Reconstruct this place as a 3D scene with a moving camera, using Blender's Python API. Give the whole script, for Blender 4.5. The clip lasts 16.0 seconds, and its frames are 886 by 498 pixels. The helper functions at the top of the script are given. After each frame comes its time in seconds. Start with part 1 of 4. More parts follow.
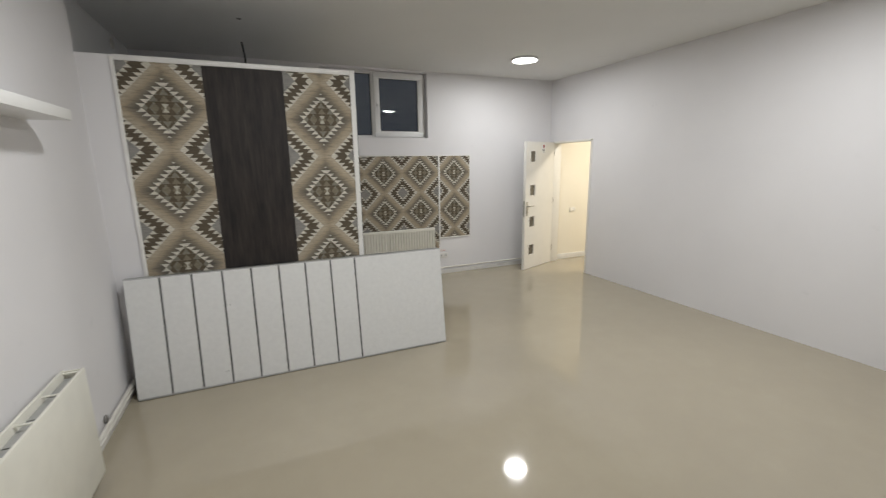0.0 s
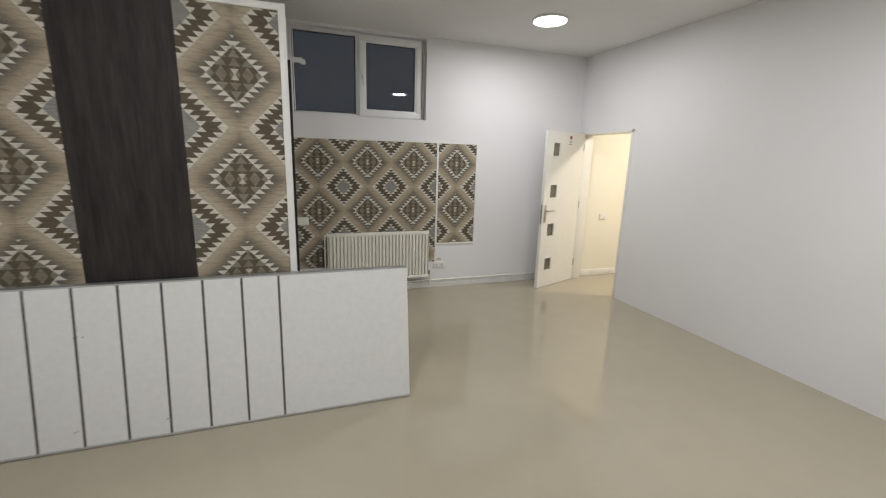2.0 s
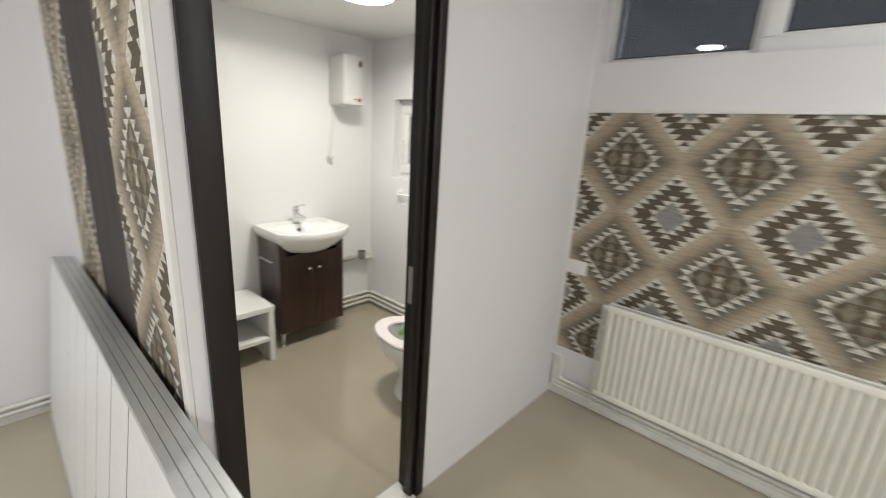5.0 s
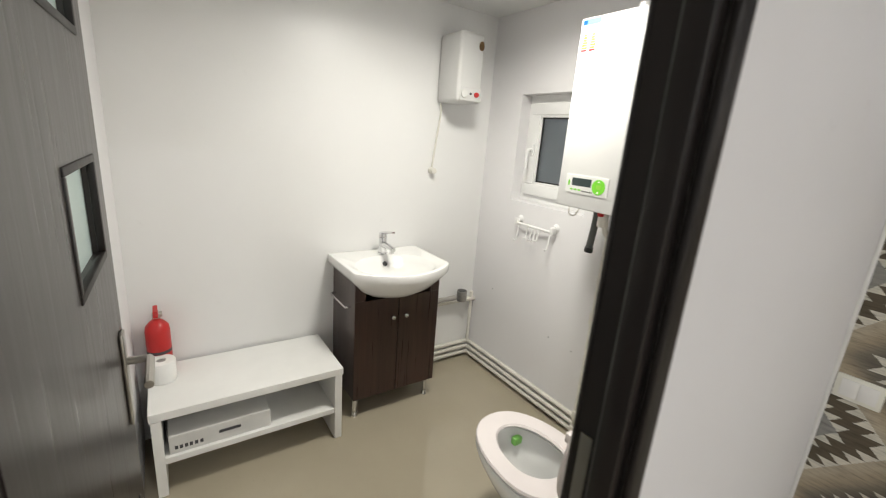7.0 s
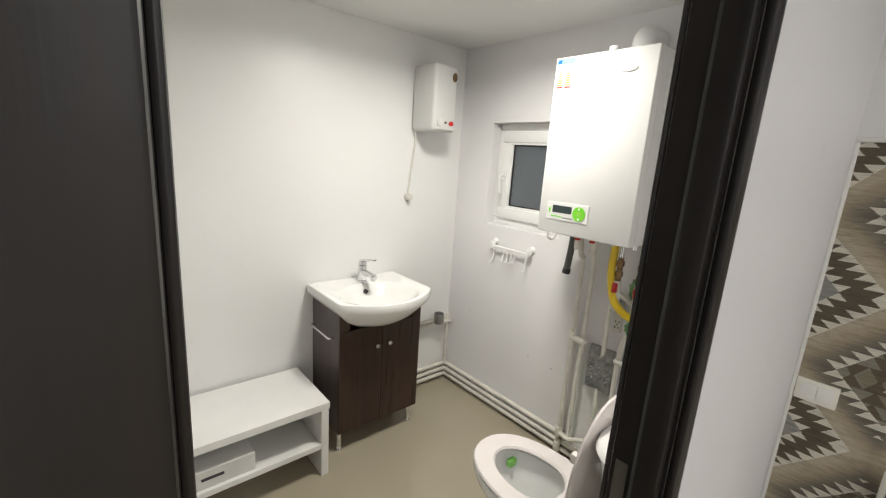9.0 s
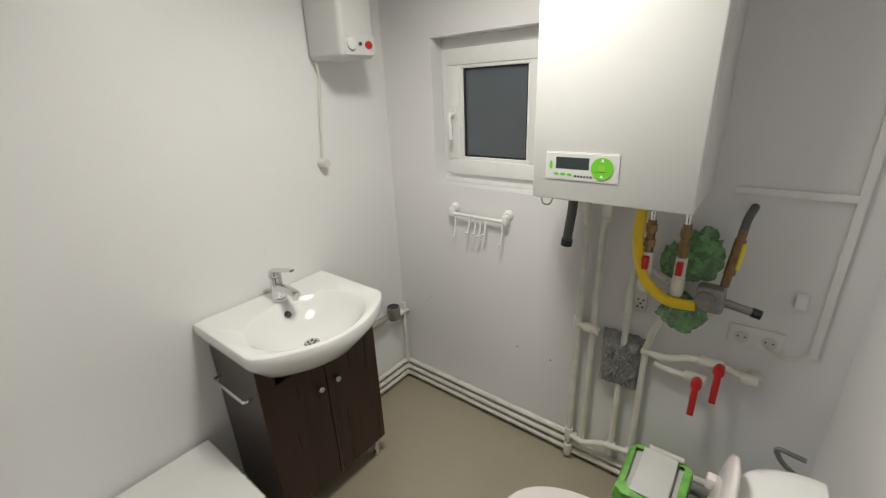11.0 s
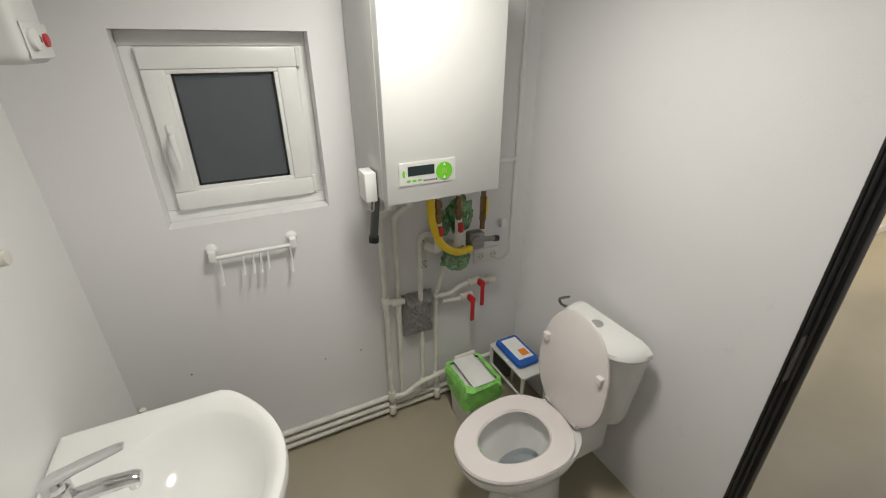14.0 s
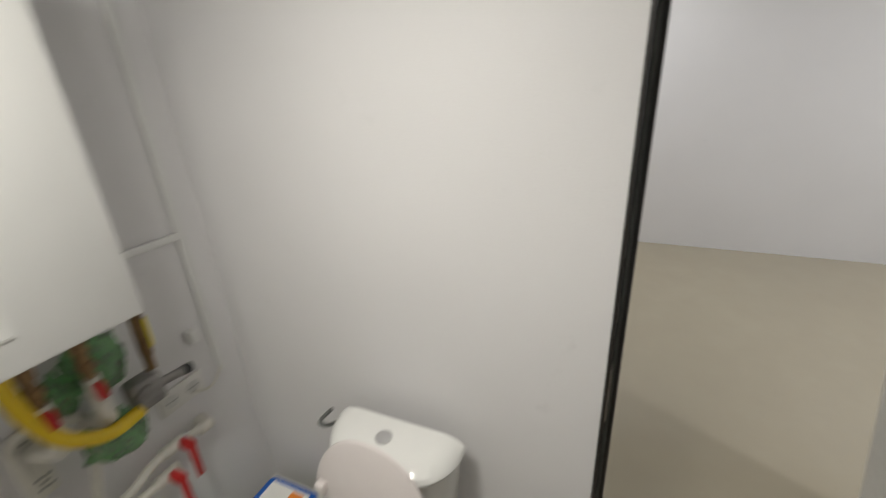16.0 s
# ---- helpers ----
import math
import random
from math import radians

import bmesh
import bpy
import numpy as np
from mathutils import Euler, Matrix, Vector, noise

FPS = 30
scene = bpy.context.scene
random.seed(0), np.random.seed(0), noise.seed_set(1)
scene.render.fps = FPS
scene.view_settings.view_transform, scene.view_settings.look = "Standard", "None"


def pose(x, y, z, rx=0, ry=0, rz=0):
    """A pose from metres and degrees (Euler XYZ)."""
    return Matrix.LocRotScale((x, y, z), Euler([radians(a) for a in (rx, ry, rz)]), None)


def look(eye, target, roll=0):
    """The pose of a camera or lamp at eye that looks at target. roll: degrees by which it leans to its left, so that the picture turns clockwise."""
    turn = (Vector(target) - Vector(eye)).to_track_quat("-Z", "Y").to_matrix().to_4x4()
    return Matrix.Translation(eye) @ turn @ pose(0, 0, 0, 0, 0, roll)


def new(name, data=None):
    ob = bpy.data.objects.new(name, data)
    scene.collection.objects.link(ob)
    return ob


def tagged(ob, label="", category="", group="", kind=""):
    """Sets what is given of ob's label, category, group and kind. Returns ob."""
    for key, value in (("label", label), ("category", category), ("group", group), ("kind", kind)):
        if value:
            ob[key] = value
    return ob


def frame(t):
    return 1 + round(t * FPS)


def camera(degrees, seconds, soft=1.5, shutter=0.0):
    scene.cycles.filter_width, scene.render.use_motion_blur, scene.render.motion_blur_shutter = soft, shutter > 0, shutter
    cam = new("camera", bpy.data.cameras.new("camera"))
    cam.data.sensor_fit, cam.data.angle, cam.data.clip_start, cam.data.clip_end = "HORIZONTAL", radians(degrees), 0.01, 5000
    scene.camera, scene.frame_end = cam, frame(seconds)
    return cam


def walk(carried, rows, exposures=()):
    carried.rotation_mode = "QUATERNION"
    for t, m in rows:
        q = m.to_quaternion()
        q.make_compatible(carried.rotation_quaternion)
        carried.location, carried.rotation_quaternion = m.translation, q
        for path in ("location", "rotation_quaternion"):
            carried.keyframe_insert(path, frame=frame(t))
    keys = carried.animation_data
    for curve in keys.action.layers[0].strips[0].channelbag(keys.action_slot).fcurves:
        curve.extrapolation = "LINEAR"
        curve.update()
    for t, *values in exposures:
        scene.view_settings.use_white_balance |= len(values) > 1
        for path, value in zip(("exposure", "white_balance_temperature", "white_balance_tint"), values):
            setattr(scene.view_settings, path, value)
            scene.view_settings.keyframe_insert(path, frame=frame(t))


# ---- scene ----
cam = camera(93.6, 16.0, soft=1.1, shutter=0.5)
PATH = [
    (0, (1.173, 0.252, 1.673), (1.949, 2.051, 1.27), -0.9),
    (0.5, (1.195, 0.282, 1.674), (2.095, 2.023, 1.275), 0.3),
    (1, (1.408, 0.448, 1.647), (2.278, 2.209, 1.268), 1.4),
    (1.5, (1.703, 0.728, 1.636), (2.455, 2.536, 1.23), 1.4),
    (2, (1.982, 1.163, 1.615), (2.638, 3.003, 1.187), 1.7),
    (2.5, (2.28, 1.586, 1.597), (2.793, 3.471, 1.168), 1.9),
    (3, (2.528, 2.039, 1.588), (2.83, 3.969, 1.16), 2.1),
    (3.5, (2.712, 2.53, 1.588), (2.755, 4.487, 1.179), 2.5),
    (4, (2.925, 2.937, 1.579), (2.56, 4.86, 1.169), 2.8),
    (4.5, (3.072, 3.282, 1.539), (2.203, 5.031, 1.108), 3.4),
    (5, (3.058, 3.632, 1.608), (1.768, 5.067, 1.084), 3.4),
    (5.2, (3.039, 3.775, 1.581), (1.604, 5.066, 1.054), 3.3),
    (7.3, (2.191, 4.145, 1.585), (0.602, 5.245, 1.072), 4.4),
    (7.5, (2.178, 4.114, 1.59), (0.617, 5.256, 1.078), 4.8),
    (8, (2.168, 4.022, 1.614), (0.676, 5.273, 1.157), 4.8),
    (8.5, (2.183, 3.998, 1.635), (0.727, 5.308, 1.228), 4.6),
    (9, (2.175, 4.002, 1.635), (0.705, 5.289, 1.21), 3.9),
    (9.2, (2.164, 4.033, 1.624), (0.671, 5.286, 1.176), 3.7),
    (10.25, (1.86, 4.28, 1.64), (0.552, 5.648, 1.045), 1.0),
    (11.3, (1.418, 4.502, 1.658), (0.36, 6.029, 0.918), -3.0),
    (11.5, (1.301, 4.545, 1.641), (0.351, 6.146, 0.909), -2.5),
    (12, (1.037, 4.673, 1.661), (0.377, 6.418, 0.939), -1.2),
    (12.5, (0.856, 4.629, 1.698), (0.74, 6.506, 1.016), -0.5),
    (13, (0.671, 4.474, 1.763), (1.168, 6.271, 1.04), -0.9),
    (13.5, (0.615, 4.407, 1.794), (1.399, 6.062, 0.989), -0.4),
    (14, (0.573, 4.342, 1.818), (1.366, 5.96, 0.95), -0.2),
    (14.5, (0.56, 4.318, 1.828), (1.386, 5.9, 0.926), -0.2),
    (15, (0.605, 4.397, 1.797), (1.614, 5.902, 0.951), -0.6),
    (15.5, (0.778, 4.631, 1.732), (2.136, 5.866, 0.938), -1.2),
    (16, (1.014, 4.762, 1.745), (2.695, 5.525, 0.975), -3.2),
]
EXPOSURES = [(0.0, 0.0), (2.5, 0.04), (3.5, 0.04), (4.0, 0.14), (5.0, 0.54), (7.5, 0.52), (9.2, 0.46), (11.3, -0.06), (16.0, -0.10)]
walk(cam, [(t, look(eye, target, roll)) for t, eye, target, roll in PATH], EXPOSURES)

# ---- light ----
world = bpy.data.worlds.new("night")
world.use_nodes = True
scene.world = world
world.node_tree.nodes["Background"].inputs[0].default_value = (0.75, 0.82, 0.95, 1)
world.node_tree.nodes["Background"].inputs[1].default_value = 0.05


def disk_light(name, x, y, z, radius, watts, colour, spread=180):
    data = bpy.data.lights.new(name, "AREA")
    data.shape, data.size, data.energy, data.color = "DISK", radius * 2, watts, colour
    data.spread = radians(spread)
    ob = new(name, data)
    ob.matrix_world = pose(x, y, z)
    return ob


ROOM_LAMPS = [(4.33, 4.915), (4.15, 1.87), (1.55, 2.0)]
CEIL, BCEIL = 2.93, 2.34
COOL, WARM = (0.95, 0.96, 0.965), (1.0, 0.91, 0.76)
for (x, y), watts in zip(ROOM_LAMPS, (21, 35, 31)):
    disk_light("lamp_light", x, y, CEIL - 0.035, 0.14, watts, COOL)
disk_light("bath_light", 0.985, 5.19, BCEIL - 0.045, 0.14, 13.3, (1.0, 0.965, 0.865), 165)
disk_light("hall_light", 6.5, 4.7, 2.5, 0.15, 35, WARM)


# ---- materials ----
class Nodes:
    """Short calls for a material's node tree."""

    def __init__(self, name):
        self.mat = bpy.data.materials.new(name)
        self.mat.use_nodes = True
        self.tree = self.mat.node_tree
        self.bsdf = self.tree.nodes["Principled BSDF"]

    def put(self, socket, value):
        if isinstance(value, bpy.types.NodeSocket):
            self.tree.links.new(value, socket)
        elif isinstance(value, tuple) and len(value) == 3 and socket.type == "RGBA":
            socket.default_value = (*value, 1)
        else:
            socket.default_value = value

    def set(self, **values):
        for key, value in values.items():
            self.put(self.bsdf.inputs[key.replace("_", " ")], value)
        return self

    def math(self, op, a, b=0.0, c=None):
        n = self.tree.nodes.new("ShaderNodeMath")
        n.operation = op
        self.put(n.inputs[0], a)
        self.put(n.inputs[1], b)
        if c is not None:
            self.put(n.inputs[2], c)
        return n.outputs[0]

    def mix(self, fac, a, b):
        n = self.tree.nodes.new("ShaderNodeMix")
        n.data_type = "RGBA"
        self.put(n.inputs[0], fac)
        self.put(n.inputs[6], a)
        self.put(n.inputs[7], b)
        return n.outputs[2]

    def coords(self, kind="Object"):
        return self.tree.nodes.new("ShaderNodeTexCoord").outputs[kind]

    def scaled(self, vec, sx, sy, sz):
        n = self.tree.nodes.new("ShaderNodeMapping")
        self.put(n.inputs[0], vec)
        n.inputs["Scale"].default_value = (sx, sy, sz)
        return n.outputs[0]

    def noise(self, vec, scale, detail=4.0, rough=0.55):
        n = self.tree.nodes.new("ShaderNodeTexNoise")
        self.put(n.inputs["Vector"], vec)
        n.inputs["Scale"].default_value, n.inputs["Detail"].default_value, n.inputs["Roughness"].default_value = scale, detail, rough
        return n.outputs["Fac"]

    def ramp(self, fac, *stops):
        n = self.tree.nodes.new("ShaderNodeValToRGB")
        self.put(n.inputs[0], fac)
        while len(n.color_ramp.elements) < len(stops):
            n.color_ramp.elements.new(0.5)
        for e, (p, c) in zip(n.color_ramp.elements, stops):
            e.position, e.color = p, (*c, 1)
        return n.outputs[0]

    def bump(self, height, strength=0.1, distance=0.01):
        n = self.tree.nodes.new("ShaderNodeBump")
        n.inputs["Strength"].default_value, n.inputs["Distance"].default_value = strength, distance
        self.put(n.inputs["Height"], height)
        self.put(self.bsdf.inputs["Normal"], n.outputs[0])
        return self


def world_coords(n):
    return n.tree.nodes.new("ShaderNodeNewGeometry").outputs["Position"]


def plain(name, colour, rough=0.5, metal=0.0, vary=0.06, scale=9.0, bump=0.0):
    n = Nodes(name)
    v = n.noise(world_coords(n), scale, 5)
    dark = tuple(c * (1 - vary) for c in colour)
    light = tuple(min(1, c * (1 + vary)) for c in colour)
    n.set(Base_Color=n.ramp(v, (0.3, dark), (0.7, light)), Metallic=metal)
    fine = n.noise(world_coords(n), scale * 14, 3)
    n.set(Roughness=n.math("MULTIPLY_ADD", fine, 0.14, rough - 0.07))
    if bump:
        n.bump(fine, bump, 0.004)
    return n.mat


def wall_paint(name, colour, rough=0.55):
    n = Nodes(name)
    p = world_coords(n)
    broad, roller = n.noise(p, 1.3, 4), n.noise(p, 160, 3, 0.6)
    scuff = n.ramp(n.noise(p, 5, 8, 0.7), (0.0, (0, 0, 0)), (0.28, (0, 0, 0)), (0.36, (1, 1, 1)))
    base = n.ramp(broad, (0.3, tuple(c * 0.965 for c in colour)), (0.7, colour))
    n.set(Base_Color=n.mix(scuff, tuple(c * 0.93 for c in colour), base), Roughness=n.math("MULTIPLY_ADD", broad, 0.12, rough - 0.06))
    n.bump(n.math("MULTIPLY_ADD", n.noise(p, 3.5, 2), 3.0, roller), 0.22, 0.0025)
    return n.mat


def floor_resin():
    n = Nodes("poured_floor")
    p = world_coords(n)
    broad, mid, fine = n.noise(p, 0.8, 3), n.noise(p, 4.5, 6, 0.62), n.noise(p, 90, 3)
    colour = n.ramp(n.math("MULTIPLY_ADD", mid, 0.5, n.math("MULTIPLY", broad, 0.5)), (0.3, (0.385, 0.34, 0.26)), (0.5, (0.40, 0.355, 0.27)), (0.7, (0.42, 0.375, 0.285)))
    specks = n.ramp(fine, (0.0, (0, 0, 0)), (0.28, (0, 0, 0)), (0.34, (1, 1, 1)))
    n.set(Base_Color=n.mix(specks, (0.36, 0.32, 0.245), colour), Roughness=n.math("MULTIPLY_ADD", mid, 0.08, 0.03), Specular_IOR_Level=0.55)
    n.bump(n.math("MULTIPLY_ADD", n.noise(p, 2.2, 2), 1.0, n.math("MULTIPLY", n.noise(p, 14, 3), 0.25)), 0.025, 0.01)
    return n.mat


def kelim(name, wide, high):
    """Wallpaper with a woven diamond pattern; a large diamond is centred on the object's origin."""
    n = Nodes(name)
    rows = 20
    sep = n.tree.nodes.new("ShaderNodeSeparateXYZ")
    n.put(sep.inputs[0], n.coords())
    u, v = (n.math("DIVIDE", sep.outputs[i], size) for i, size in ((0, wide), (2, high)))
    uf = n.math("ABSOLUTE", n.math("SUBTRACT", u, n.math("ROUND", u)))
    vf = n.math("ABSOLUTE", n.math("SUBTRACT", v, n.math("ROUND", v)))
    wob = n.math("MULTIPLY", n.math("SUBTRACT", n.noise(n.scaled(n.coords(), 60, 60, 220), 1.0, 2), 0.5), 0.02)
    d = n.math("ADD", n.math("ADD", uf, vf), wob)
    saw = n.math("FRACT", n.math("MULTIPLY", vf, rows))

    def below(limit, teeth):
        edge = n.math("MULTIPLY_ADD", saw, teeth, limit)
        return n.math("LESS_THAN", d, edge)

    white, brown, grey = (0.60, 0.58, 0.51), (0.100, 0.080, 0.053), (0.25, 0.245, 0.232)
    colour = grey
    colour = n.mix(below(0.85, 0.0), colour, white)
    colour = n.mix(below(0.755, 0.10), colour, brown)
    colour = n.mix(below(0.598, 0.105), colour, white)
    blend = n.ramp(d, (0.33, (0.125, 0.110, 0.088)), (0.40, (0.205, 0.180, 0.140)), (0.47, (0.34, 0.285, 0.205)), (0.54, (0.41, 0.35, 0.26)), (0.60, (0.40, 0.35, 0.275)))
    colour = n.mix(below(0.595, 0.0), colour, blend)
    colour = n.mix(below(0.264, 0.11), colour, white)
    band = n.math("FRACT", n.math("MULTIPLY", vf, 13.0))
    zig = n.math("ABSOLUTE", n.math("SUBTRACT", n.math("FRACT", n.math("MULTIPLY", uf, 8.0)), 0.5))
    core = n.mix(n.math("LESS_THAN", d, 0.17), (0.215, 0.205, 0.165), (0.20, 0.175, 0.125))
    inner = n.math("LESS_THAN", zig, n.math("MULTIPLY_ADD", band, 0.45, 0.06))
    colour = n.mix(below(0.265, 0.0), colour, n.mix(inner, core, (0.105, 0.083, 0.052)))
    glass_shape = n.math("MULTIPLY", n.math("LESS_THAN", uf, n.math("MULTIPLY_ADD", vf, 0.7, 0.004)), n.math("LESS_THAN", vf, 0.05))
    colour = n.mix(glass_shape, colour, (0.50, 0.48, 0.40))
    weave = n.noise(n.scaled(n.coords(), 11, 11, 95), 1.0, 5, 0.75)
    shade = n.ramp(weave, (0.34, (0.66, 0.65, 0.62)), (0.5, (0.98, 0.97, 0.96)), (0.66, (1.16, 1.13, 1.07)))
    mul = n.tree.nodes.new("ShaderNodeMix")
    mul.data_type, mul.blend_type = "RGBA", "MULTIPLY"
    mul.inputs[0].default_value = 1
    n.put(mul.inputs[6], colour)
    n.put(mul.inputs[7], shade)
    n.set(Base_Color=mul.outputs[2], Roughness=0.75)
    n.bump(weave, 0.2, 0.002)
    return n.mat


def dark_wood(name, low, high, rough, grain=(70, 70, 2.2)):
    n = Nodes(name)
    p = world_coords(n)
    streak = n.noise(n.scaled(p, *grain), 1.0, 6, 0.65)
    coarse = n.noise(n.scaled(p, grain[0] * 0.35, grain[1] * 0.35, grain[2] * 0.6), 1.0, 2)
    f = n.math("MULTIPLY_ADD", coarse, 0.5, n.math("MULTIPLY", streak, 0.5))
    n.set(Base_Color=n.ramp(f, (0.36, low), (0.5, tuple((a + b) / 2 for a, b in zip(low, high))), (0.64, high)), Roughness=n.math("MULTIPLY_ADD", streak, 0.2, rough - 0.1))
    n.bump(streak, 0.12, 0.003)
    return n.mat


def glowing(name, colour, strength):
    n = Nodes(name)
    n.set(Base_Color=(0.9, 0.9, 0.9), Emission_Color=colour, Emission_Strength=strength, Roughness=0.4)
    return n.mat


def glass(name, rough, tint=(0.8, 0.85, 0.88)):
    n = Nodes(name)
    n.set(Base_Color=tint, Roughness=rough, Transmission_Weight=1.0 if rough < 0.1 else 0.93, IOR=1.45)
    return n.mat


M_WALL = wall_paint("white_wall_paint", (0.80, 0.79, 0.80))
M_BATH = wall_paint("bathroom_wall_paint", (0.82, 0.82, 0.815), 0.32)
M_CEIL = wall_paint("ceiling_paint", (0.76, 0.76, 0.75), 0.8)
M_HALL = wall_paint("hall_paint", (0.84, 0.80, 0.70))
M_FLOOR = floor_resin()
M_KELIM = kelim("kelim_wallpaper", 0.543, 0.553)
M_KELIM_TALL = kelim("kelim_wallpaper_tall", 0.543, 0.58)
M_VINYL = dark_wood("charred_wood_wallpaper", (0.0025, 0.002, 0.0017), (0.035, 0.026, 0.022), 0.65, (75, 75, 6))
M_WENGE = dark_wood("wenge", (0.0045, 0.003, 0.0026), (0.013, 0.008, 0.0065), 0.48)
M_LEAF = dark_wood("satin_wenge", (0.016, 0.012, 0.011), (0.034, 0.027, 0.025), 0.30)
M_CABINET = dark_wood("brown_cabinet", (0.030, 0.013, 0.009), (0.055, 0.026, 0.019), 0.30)
M_CABSIDE = dark_wood("grey_brown_cabinet", (0.055, 0.042, 0.040), (0.095, 0.075, 0.070), 0.35)
M_TRIM = plain("white_trim", (0.80, 0.79, 0.76), 0.4)
M_PVC = plain("white_pvc", (0.80, 0.80, 0.79), 0.3, vary=0.03)
M_RAD = plain("radiator_enamel", (0.80, 0.785, 0.70), 0.35, vary=0.03)
M_RADIN = plain("radiator_grille", (0.42, 0.42, 0.41), 0.5, vary=0.1)
M_PIPE = plain("white_plastic_pipe", (0.74, 0.72, 0.66), 0.4, vary=0.10, scale=14)
M_PANEL = plain("white_panel", (0.76, 0.765, 0.755), 0.42, vary=0.03, scale=30, bump=0.08)
M_GROOVE = plain("grey_groove", (0.10, 0.105, 0.10), 0.5, vary=0.15)
M_ALU = plain("aluminium", (0.55, 0.56, 0.56), 0.38, 0.7, vary=0.06)
M_DOOR = plain("white_door_laminate", (0.80, 0.785, 0.74), 0.4, vary=0.02)
M_DARKGLASS = plain("dark_glass", (0.13, 0.115, 0.09), 0.18, vary=0.15)
M_CHROME = plain("chrome", (0.72, 0.72, 0.73), 0.12, 1.0, vary=0.03)
M_STEEL = plain("brushed_steel", (0.48, 0.46, 0.43), 0.32, 1.0, vary=0.08)
M_CERAMIC = plain("glazed_ceramic", (0.83, 0.83, 0.815), 0.10, vary=0.01)
M_SEAT = plain("toilet_seat_plastic", (0.80, 0.745, 0.735), 0.16, vary=0.02)
M_MDF = plain("white_laminate", (0.82, 0.82, 0.80), 0.33, vary=0.02)
M_BOILER = plain("white_enamel", (0.63, 0.63, 0.62), 0.5, vary=0.015)
M_BLACK = plain("black_plastic", (0.02, 0.02, 0.022), 0.35)
M_SCREEN = plain("display_screen", (0.03, 0.045, 0.045), 0.15)
M_GREEN = plain("green_plastic", (0.16, 0.55, 0.03), 0.35)
M_BAG = plain("green_bag_film", (0.26, 0.66, 0.14), 0.28, vary=0.25, scale=25, bump=0.4)
M_FOAM = plain("green_thin_film", (0.14, 0.36, 0.13), 0.6, vary=0.45, scale=30)
M_FOAM.node_tree.nodes["Principled BSDF"].inputs["Alpha"].default_value = 0.58
M_YELLOW = plain("yellow_gas_hose", (0.80, 0.56, 0.02), 0.35)
M_RED = plain("red_plastic", (0.50, 0.02, 0.02), 0.35)
M_BRASS = plain("aged_brass", (0.22, 0.14, 0.07), 0.38, 0.9, vary=0.3, scale=40)
M_GREYMETAL = plain("cast_grey_metal", (0.30, 0.29, 0.28), 0.45, 0.7, vary=0.2, scale=40)
M_CABLE = plain("white_cable", (0.70, 0.68, 0.62), 0.45)
M_PLASTER = plain("grey_mortar", (0.36, 0.355, 0.345), 0.9, vary=0.22, scale=45, bump=0.9)
M_BLUE = plain("blue_film", (0.02, 0.12, 0.50), 0.25, vary=0.2)
M_PAPER = plain("tissue_paper", (0.85, 0.85, 0.83), 0.9, vary=0.03, bump=0.3)
M_CARD = plain("grey_white_carton", (0.66, 0.66, 0.64), 0.6)
M_INK = plain("dark_ink", (0.06, 0.06, 0.065), 0.6)
M_ORANGE = plain("orange_ink", (0.80, 0.25, 0.03), 0.6)
M_LIME = plain("lime_ink", (0.25, 0.55, 0.06), 0.6)
M_SUNNY = plain("yellow_ink", (0.85, 0.70, 0.05), 0.6)
M_SKYBLUE = plain("pale_blue_ink", (0.16, 0.34, 0.62), 0.6)
M_LAMP = glowing("lamp_diffuser", (1.0, 0.99, 0.96), 9.0)
M_RIM = plain("lamp_rim", (0.80, 0.80, 0.80), 0.4)
M_PANE = glass("window_glass", 0.0, (0.75, 0.8, 0.85))
M_FROST = glass("frosted_glass", 0.35, (0.6, 0.66, 0.70))
M_PALE = plain("pale_frosted_glass", (0.52, 0.62, 0.60), 0.35, vary=0.05)
M_NIGHT = plain("night_yard", (0.05, 0.055, 0.06), 0.9, vary=0.4, scale=0.6)


# ---- builders ----
ORIGIN = {}


def thing(name, base, label, category, group="", m=None):
    ob = new(name)
    ob.empty_display_size = 0.1
    ob.matrix_world = m if m is not None else pose(*base)
    ORIGIN[ob] = Vector((0, 0, 0)) if m is not None else Vector(base)
    return tagged(ob, label, category, group)


def mesh_of(name, bm, material, smooth=True):
    bmesh.ops.recalc_face_normals(bm, faces=bm.faces[:])
    data = bpy.data.meshes.new(name)
    bm.to_mesh(data)
    bm.free()
    data.materials.append(material)
    if smooth:
        data.shade_smooth()
        data.set_sharp_from_angle(angle=radians(35))
    return data


def part(name, bm, material, parent, label=""):
    """One mesh under a thing or a part; its coordinates are those of the thing."""
    origin = ORIGIN[parent]
    bmesh.ops.translate(bm, verts=bm.verts[:], vec=-origin)
    ob = new(name, mesh_of(name, bm, material))
    ob.parent = parent
    ORIGIN[ob] = origin
    return tagged(ob, label)


def structure(name, bm, material, label="", category="structure", base=None, smooth=True):
    if base is not None:
        bmesh.ops.translate(bm, verts=bm.verts[:], vec=-Vector(base))
    ob = new(name, mesh_of(name, bm, material, smooth))
    if base is not None:
        ob.location = base
    ORIGIN[ob] = Vector(base) if base is not None else Vector((0, 0, 0))
    return tagged(ob, label, category, kind="structure")


def solo(name, bm, material, base, label, category, group=""):
    bmesh.ops.translate(bm, verts=bm.verts[:], vec=-Vector(base))
    ob = new(name, mesh_of(name, bm, material))
    ob.location = base
    ORIGIN[ob] = Vector(base)
    return tagged(ob, label, category, group)


